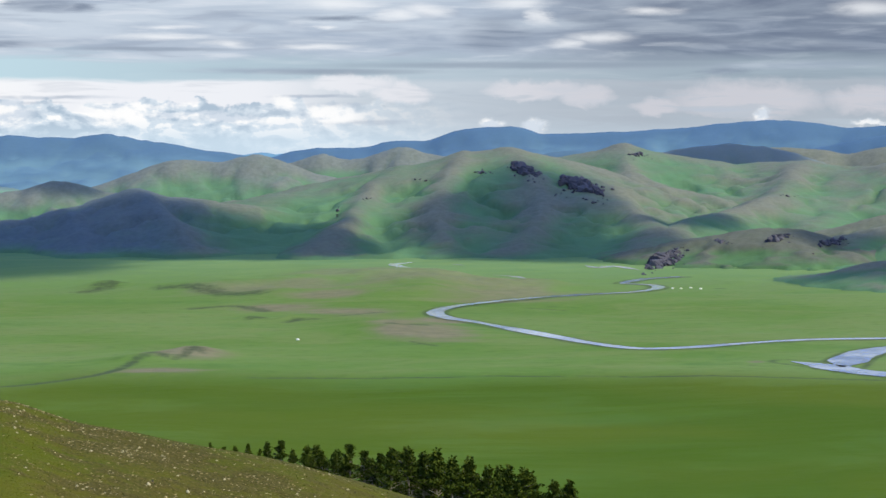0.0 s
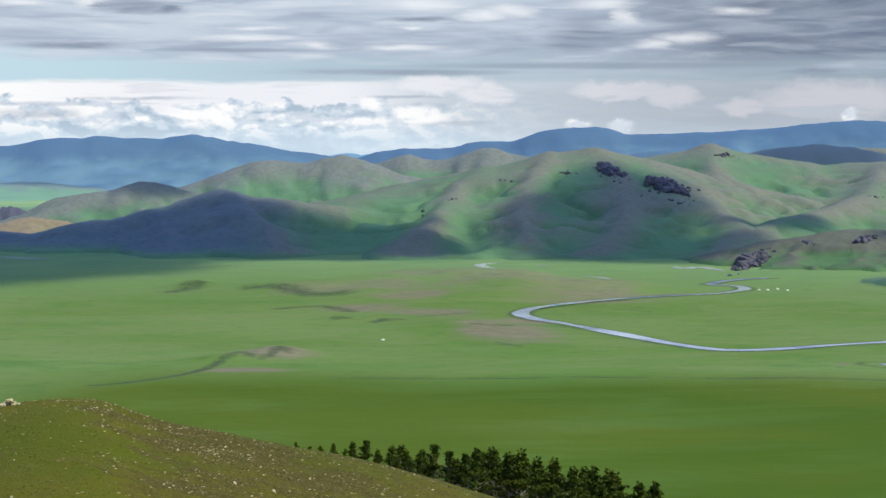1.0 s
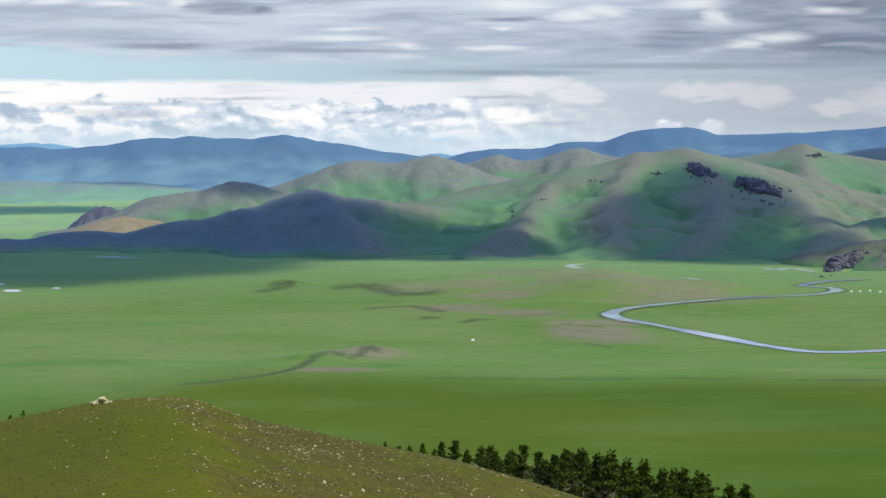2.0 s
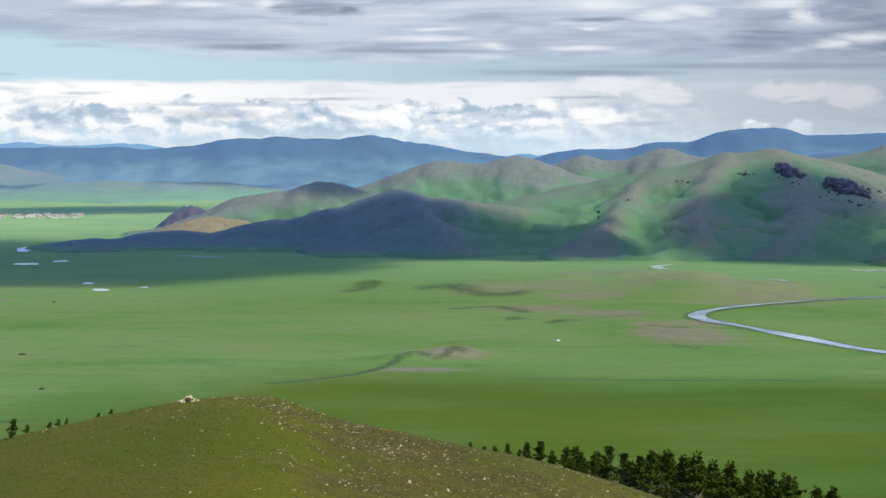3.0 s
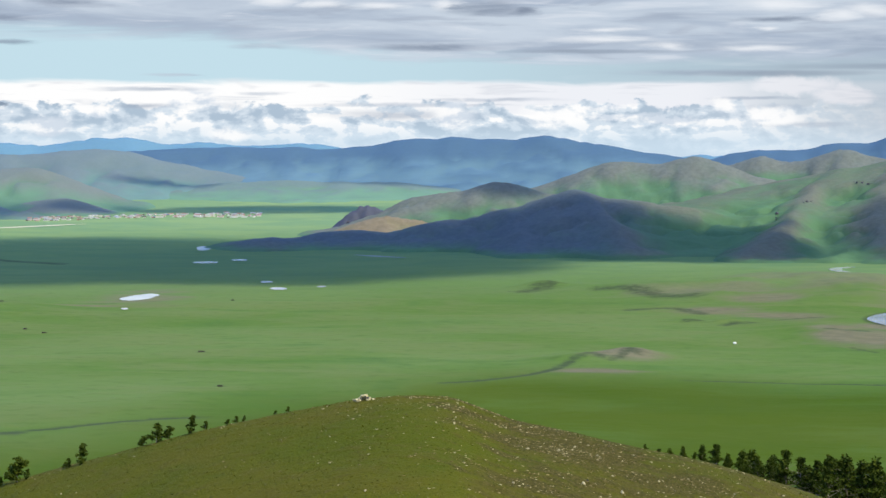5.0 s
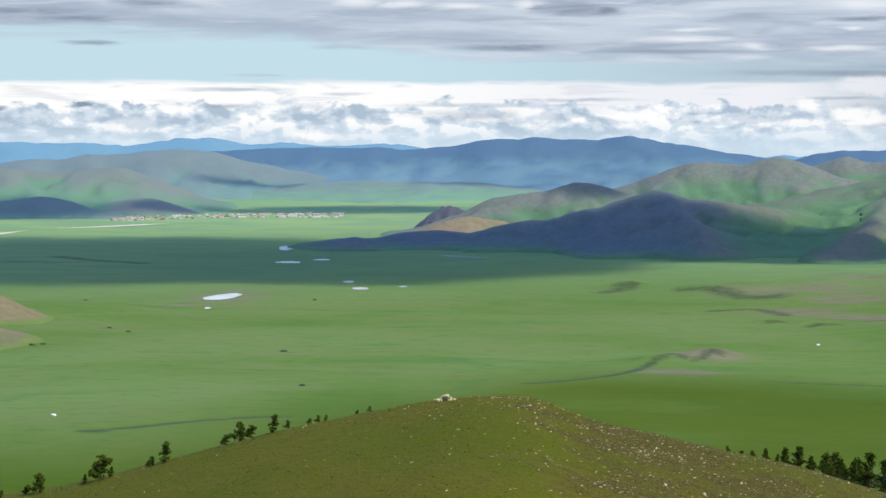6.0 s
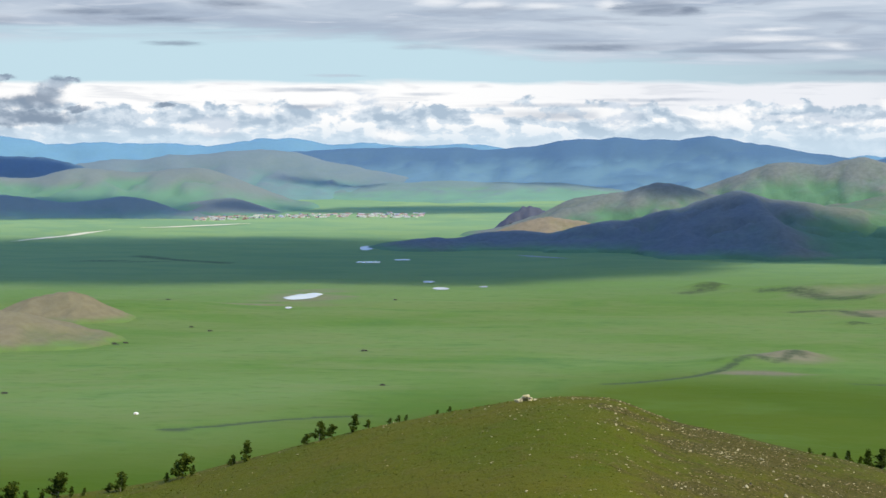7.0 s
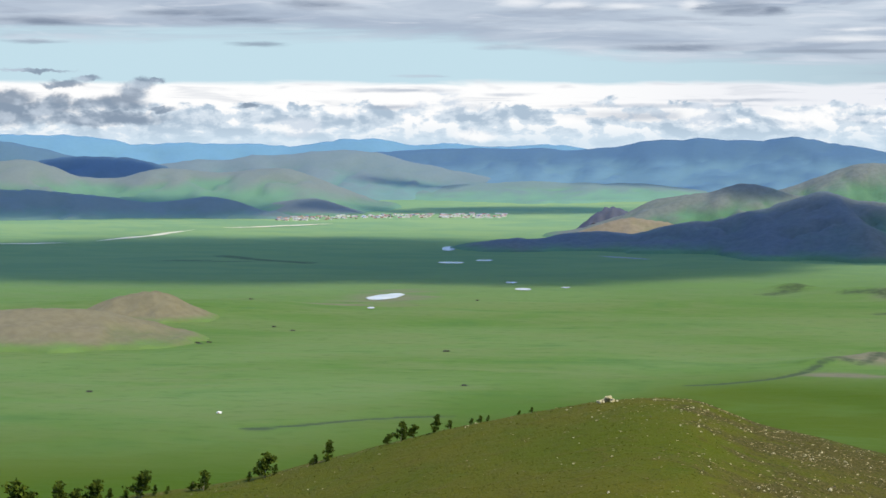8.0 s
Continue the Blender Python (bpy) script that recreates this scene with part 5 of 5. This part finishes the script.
def make_tree(seed, tall, spread, limbs, gap, label, lean=0.05, low=0.12, point=0.8, clump=0.24):
    """A tapered trunk, limbs and a ragged crown of needle sprays."""
    rng = random.Random(seed)
    tree = new("larch_tree")
    tagged(tree, label, "tree", "larch trees on the hill")
    bm = bmesh.new()
    spine = [Vector((0, 0, -0.4))]
    for k in range(1, 7):
        spine.append(Vector((lean * tall * (k / 6) ** 2 + rng.uniform(-0.03, 0.03) * tall * 0.4, rng.uniform(-0.02, 0.02) * tall * 0.5, tall * k / 6)))
    for k in range(6):
        taper(bm, spine[k], spine[k + 1], 0.022 * tall * (1 - k / 6.4), 0.022 * tall * (1 - (k + 1) / 6.4))
    verts, faces = [], []
    for k in range(limbs):
        f = low + (0.97 - low) * (k + rng.random()) / limbs
        i = min(5, int(f * 6))
        p = spine[i].lerp(spine[i + 1], f * 6 - i)
        a = rng.uniform(0, 6.28)
        reach = spread * ((1.02 - f) / (1.02 - low)) ** point * rng.uniform(0.3, 1.3)
        tip = p + Vector((math.cos(a) * reach, math.sin(a) * reach, reach * rng.uniform(0.0, 0.65)))
        taper(bm, p, tip, 0.008 * tall * (1.15 - f), 0.003 * tall, 4)
        if rng.random() < gap + (0.45 if f < 0.3 and tall > 5 else 0.0):
            continue
        sprays = 3 if reach < 0.5 * spread else 5
        for j in range(sprays):
            q = p.lerp(tip, 0.25 + 0.75 * (j + rng.random()) / sprays)
            needle_clump(verts, faces, q + Vector((rng.uniform(-1, 1), rng.uniform(-1, 1), rng.uniform(-0.5, 0.6))) * 0.08 * spread, clump * spread * rng.uniform(0.6, 1.2), rng)
    needle_clump(verts, faces, spine[6], 0.2 * spread, rng)
    part("trunk", bm, BARK, tree)
    me = bpy.data.meshes.new("crown")
    me.from_pydata(verts, [], faces)
    me.materials.append(NEEDLES)
    crown = new("crown", me)
    crown.parent = tree
    return tree


def plant(proto, used, x, y, z, height, base, turn):
    """The first use moves the tree itself; later ones copy it."""
    s = height / base
    m = Matrix.LocRotScale((x, y, z), Euler((0, 0, turn)), (s, s, s))
    if not used:
        proto.matrix_basis = m
    else:
        q = copy_thing(proto, Matrix.LocRotScale((x, y, z), Euler((0, 0, turn)), None))
        q.scale = (s, s, s)


RIGHT_TOPS = [(2.99, 390, 104.9), (3.34, 390, 105.1), (3.99, 390, 104.0), (4.84, 390, 104.4), (6.0, 390, 103.7), (6.94, 390, 103.4), (7.87, 390, 102.7), (8.96, 390, 102.3), (9.74, 390, 101.3), (10.67, 390, 100.2), (11.22, 390, 99.4), (11.92, 390, 97.8), (12.7, 390, 96.6), (13.04, 390, 95.0)]
LEFT_TREES = [(-6.91, 8), (-7.25, 6), (-8.12, 9), (-8.34, 10), (-8.57, 8), (-9.58, 26), (-10.53, 27), (-10.89, 14), (-12.58, 30), (-13.0, 10), (-14.29, 33), (-14.75, 14), (-15.99, 28), (-17.67, 36), (-16.98, 12), (-18.13, 14), (-18.97, 36), (-20.02, 50), (-21.15, 64), (-19.5, 30), (-20.7, 44)]


def build_trees():
    rng = random.Random(21)
    tall = [make_tree(300 + k, 8.0, (3.3, 3.8, 3.0, 3.5, 4.0)[k], 54, (0.1, 0.16, 0.1, 0.2, 0.14)[k], "dense dark green larch in a grove behind the hill's brow", 0.03, 0.08, 0.95, 0.17) for k in range(5)]
    used = [False] * 5
    bearings = [t[0] for t in RIGHT_TOPS]
    tops = [t[2] for t in RIGHT_TOPS]
    for row, (depth, step) in enumerate(((0, 0.36), (15, 0.36), (32, 0.42))):
        b = 2.95 + 0.7 * row
        while b < 13.0:
            r = 384 + depth + rng.uniform(-6, 6)
            top = EYE - (EYE - np.interp(b, bearings, tops)) * r / 390 + rng.choice((0.5, 0.2, -0.6, -1.4, -2.4, -3.4)) + rng.uniform(-0.5, 0.4) - 0.4 * row
            x, y = polar(b, r)
            z = float(near_height(x, y))
            h = min(max(3.0, top - z), 15.0)
            k = rng.randrange(5)
            plant(tall[k], used[k], x, y, z, h, 8.0, rng.uniform(0, 6.28))
            used[k] = True
            b += step * rng.uniform(0.6, 1.5) * (1.3 if b < 4.6 else 1.0)
    small = [make_tree(340 + k, 3.0, (1.5, 1.8, 1.3)[k], 28, 0.1, "small wind-bent larch standing alone on the hillside", 0.14, 0.05, 0.5, 0.25) for k in range(3)]
    used = [False] * 3
    for i, (b, size) in enumerate(LEFT_TREES):
        u = APEX_R * math.tan(radians(b - APEX_BEARING))
        x, y, z = brow(u, 2.5)
        k = i % 3
        plant(small[k], used[k], x, y, z, size * 0.105, 3.0, rng.uniform(-0.6, 0.6))
        used[k] = True
        if size > 22:
            x, y, z = brow(u + rng.choice((-1.6, 1.5)) * rng.uniform(0.8, 1.5), 3.5)
            plant(small[(k + 1) % 3], used[(k + 1) % 3], x, y, z, size * 0.105 * rng.uniform(0.4, 0.65), 3.0, rng.uniform(-0.6, 0.6))
            used[(k + 1) % 3] = True


# ---- village and camps ----
def box(bm, x0, y0, z0, x1, y1, z1):
    v = [bm.verts.new((x, y, z)) for z in (z0, z1) for x, y in ((x0, y0), (x1, y0), (x1, y1), (x0, y1))]
    for f in ((3, 2, 1, 0), (4, 5, 6, 7), (0, 1, 5, 4), (1, 2, 6, 5), (2, 3, 7, 6), (3, 0, 4, 7)):
        bm.faces.new([v[i] for i in f])


def make_house(l, w, h, walls, roof, label):
    house = new("house")
    tagged(house, label, "house", "houses of the village")
    bm = bmesh.new()
    box(bm, -l / 2, -w / 2, -1.5, l / 2, w / 2, h)
    for x in (-l / 2, l / 2):
        bm.faces.new([bm.verts.new(p) for p in ((x, -w / 2, h), (x, w / 2, h), (x, 0, h + 0.35 * w))])
    wall = part("wall", bm, walls, house)
    bm = bmesh.new()
    e, t = 0.4, 0.12
    for s in (-1, 1):
        a, b = (s * (w / 2 + e), h - 0.28), (0, h + 0.35 * w)
        lo = [bm.verts.new((x, y, z)) for x in (-l / 2 - e, l / 2 + e) for y, z in (a, b)]
        up = [bm.verts.new((x, y, z + t)) for x in (-l / 2 - e, l / 2 + e) for y, z in (a, b)]
        for f in ((0, 1, 3, 2),):
            bm.faces.new([lo[i] for i in f])
            bm.faces.new([up[i] for i in f])
        for i, j in ((0, 1), (1, 3), (3, 2), (2, 0)):
            bm.faces.new((lo[i], lo[j], up[j], up[i]))
    bmesh.ops.recalc_face_normals(bm, faces=bm.faces)
    part("roof", bm, roof, house)
    bm = bmesh.new()
    box(bm, -0.5, -w / 2 - 0.06, 0, 0.5, -w / 2 + 0.02, 2.0)
    part("door", bm, DOORWOOD, wall, "dark painted door")
    return house


def make_ger(group, label):
    ger = new("ger_tent")
    tagged(ger, label, "tent", group)
    n, made = 20, {}
    ring = lambda r, z: [(r * math.cos(6.2832 * k / n), r * math.sin(6.2832 * k / n), z) for k in range(n)]
    for name, levels, mat in (("wall", ((2.3, -0.4), (2.35, 1.3)), WHITE), ("roof", ((2.45, 1.25), (1.5, 1.85), (0.6, 2.25)), WHITE), ("smoke_ring", ((0.62, 2.2), (0.5, 2.4), (0.1, 2.42)), LOGS)):
        bm = bmesh.new()
        loops = [[bm.verts.new(p) for p in ring(r, z)] for r, z in levels]
        for a, b in zip(loops[:-1], loops[1:]):
            for k in range(n):
                bm.faces.new((a[k], a[(k + 1) % n], b[(k + 1) % n], b[k]))
        bm.faces.new(loops[-1])
        made[name] = part(name, bm, mat, made["roof"] if name == "smoke_ring" else ger)
    bm = bmesh.new()
    box(bm, -0.45, -2.45, 0, 0.45, -2.2, 1.4)
    part("door", bm, DOORWOOD, made["wall"], "dark painted door")
    return ger


def on_ground(b, r):
    x, y = polar(b, r)
    return x, y, float(ground_height(np.array([x]), np.array([y]))[0])


def build_village():
    rng = random.Random(33)
    kinds = [make_house(6.75, 4.8, 2.38, PLASTER, ROOF_RED, "whitewashed house with a red sheet roof in the village"), make_house(6, 4.8, 2.295, PLASTER, ROOF_GREY, "whitewashed house with a grey sheet roof in the village"),
             make_house(6, 4.4, 2.21, LOGS, ROOF_BLUE, "log house with a blue sheet roof in the village"), make_house(11.25, 5.6, 2.89, PLASTER, ROOF_GREY, "long whitewashed hall with a grey roof in the village"),
             make_house(5.25, 4, 2.125, LOGS, ROOF_RED, "small log house with a red roof in the village"), make_house(9, 5.6, 4.675, PLASTER, ROOF_RED, "two-storey whitewashed house with a red roof in the village")]
    used = [False] * 6
    for i in range(290):
        b = -13.9 + 6.3 * rng.random() ** 1.15
        r = 3925 + 12 * (b + 13.9) + rng.uniform(-40, 45)
        k = rng.choices(range(6), (5, 5, 3, 2, 3, 2))[0]
        m = Matrix.LocRotScale(on_ground(b, r), Euler((0, 0, rng.choice((0, 1.57)) + rng.uniform(-0.25, 0.25))), None)
        house = kinds[k]
        if used[k]:
            house = copy_thing(kinds[k], m)
        else:
            house.matrix_basis = m
        house.scale = (0.9, 0.9, 0.52)
        used[k] = True
    first = make_ger("herders' camps", "round white felt tent on the open grass")
    for i, (b, r) in enumerate([(-15.47, 1268), (-6.65, 4390), (-5.07, 3683), (5.35, 1723)] + [(15.62, 2346), (15.85, 2346), (16.11, 2357), (16.38, 2339)]):
        m = Matrix.LocRotScale(on_ground(b, r), Euler((0, 0, 0.4 * i)), None)
        ger = first
        if i:
            ger = copy_thing(first, m)
        else:
            first.matrix_basis = m
        ger.scale = (0.66, 0.66, 0.58)


def build_pens():
    """Low log pens, added in place of small dark specks on the grass."""
    rng = random.Random(51)
    for b, r in [(-18.98, 1384), (-16.05, 1724), (-15.74, 1723), (-13.46, 1836), (-13.97, 1866), (-9.24, 1645), (-8.74, 1402), (-8.39, 2198), (-14.59, 2184)]:
        pen = new("log_pen")
        tagged(pen, "low dark log pen standing in for a dark speck on the pasture", "pen", "log pens on the plain")
        pen.location = on_ground(b, r)
        pen.rotation_euler = (0, 0, -radians(b) + rng.uniform(-0.2, 0.2))
        l, w = rng.uniform(1.3, 2.4), rng.uniform(1.0, 1.8)
        for x0, y0, x1, y1 in ((-l, -w, l, -w), (l, -w, l, w), (l, w, -l, w), (-l, w, -l, -w)):
            bm = bmesh.new()
            for k in range(3):
                taper(bm, (x0, y0, 0.1 + 0.28 * k), (x1, y1, 0.1 + 0.28 * k), 0.13, 0.11, 6)
            part("log_wall", bm, DARKLOG, pen)
        bm = bmesh.new()
        box(bm, -l * 0.9, w * 0.1, 0.82, l * 0.1, w * 0.95, 0.95)
        part("shelter_roof", bm, DARKLOG, pen)


TUFT = leaf_material("olive_grass", (0.050, 0.066, 0.003), (0.140, 0.132, 0.024))
build_cairn()
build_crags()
build_trees()
build_village()
build_pens()
build_stones()
build_tufts()
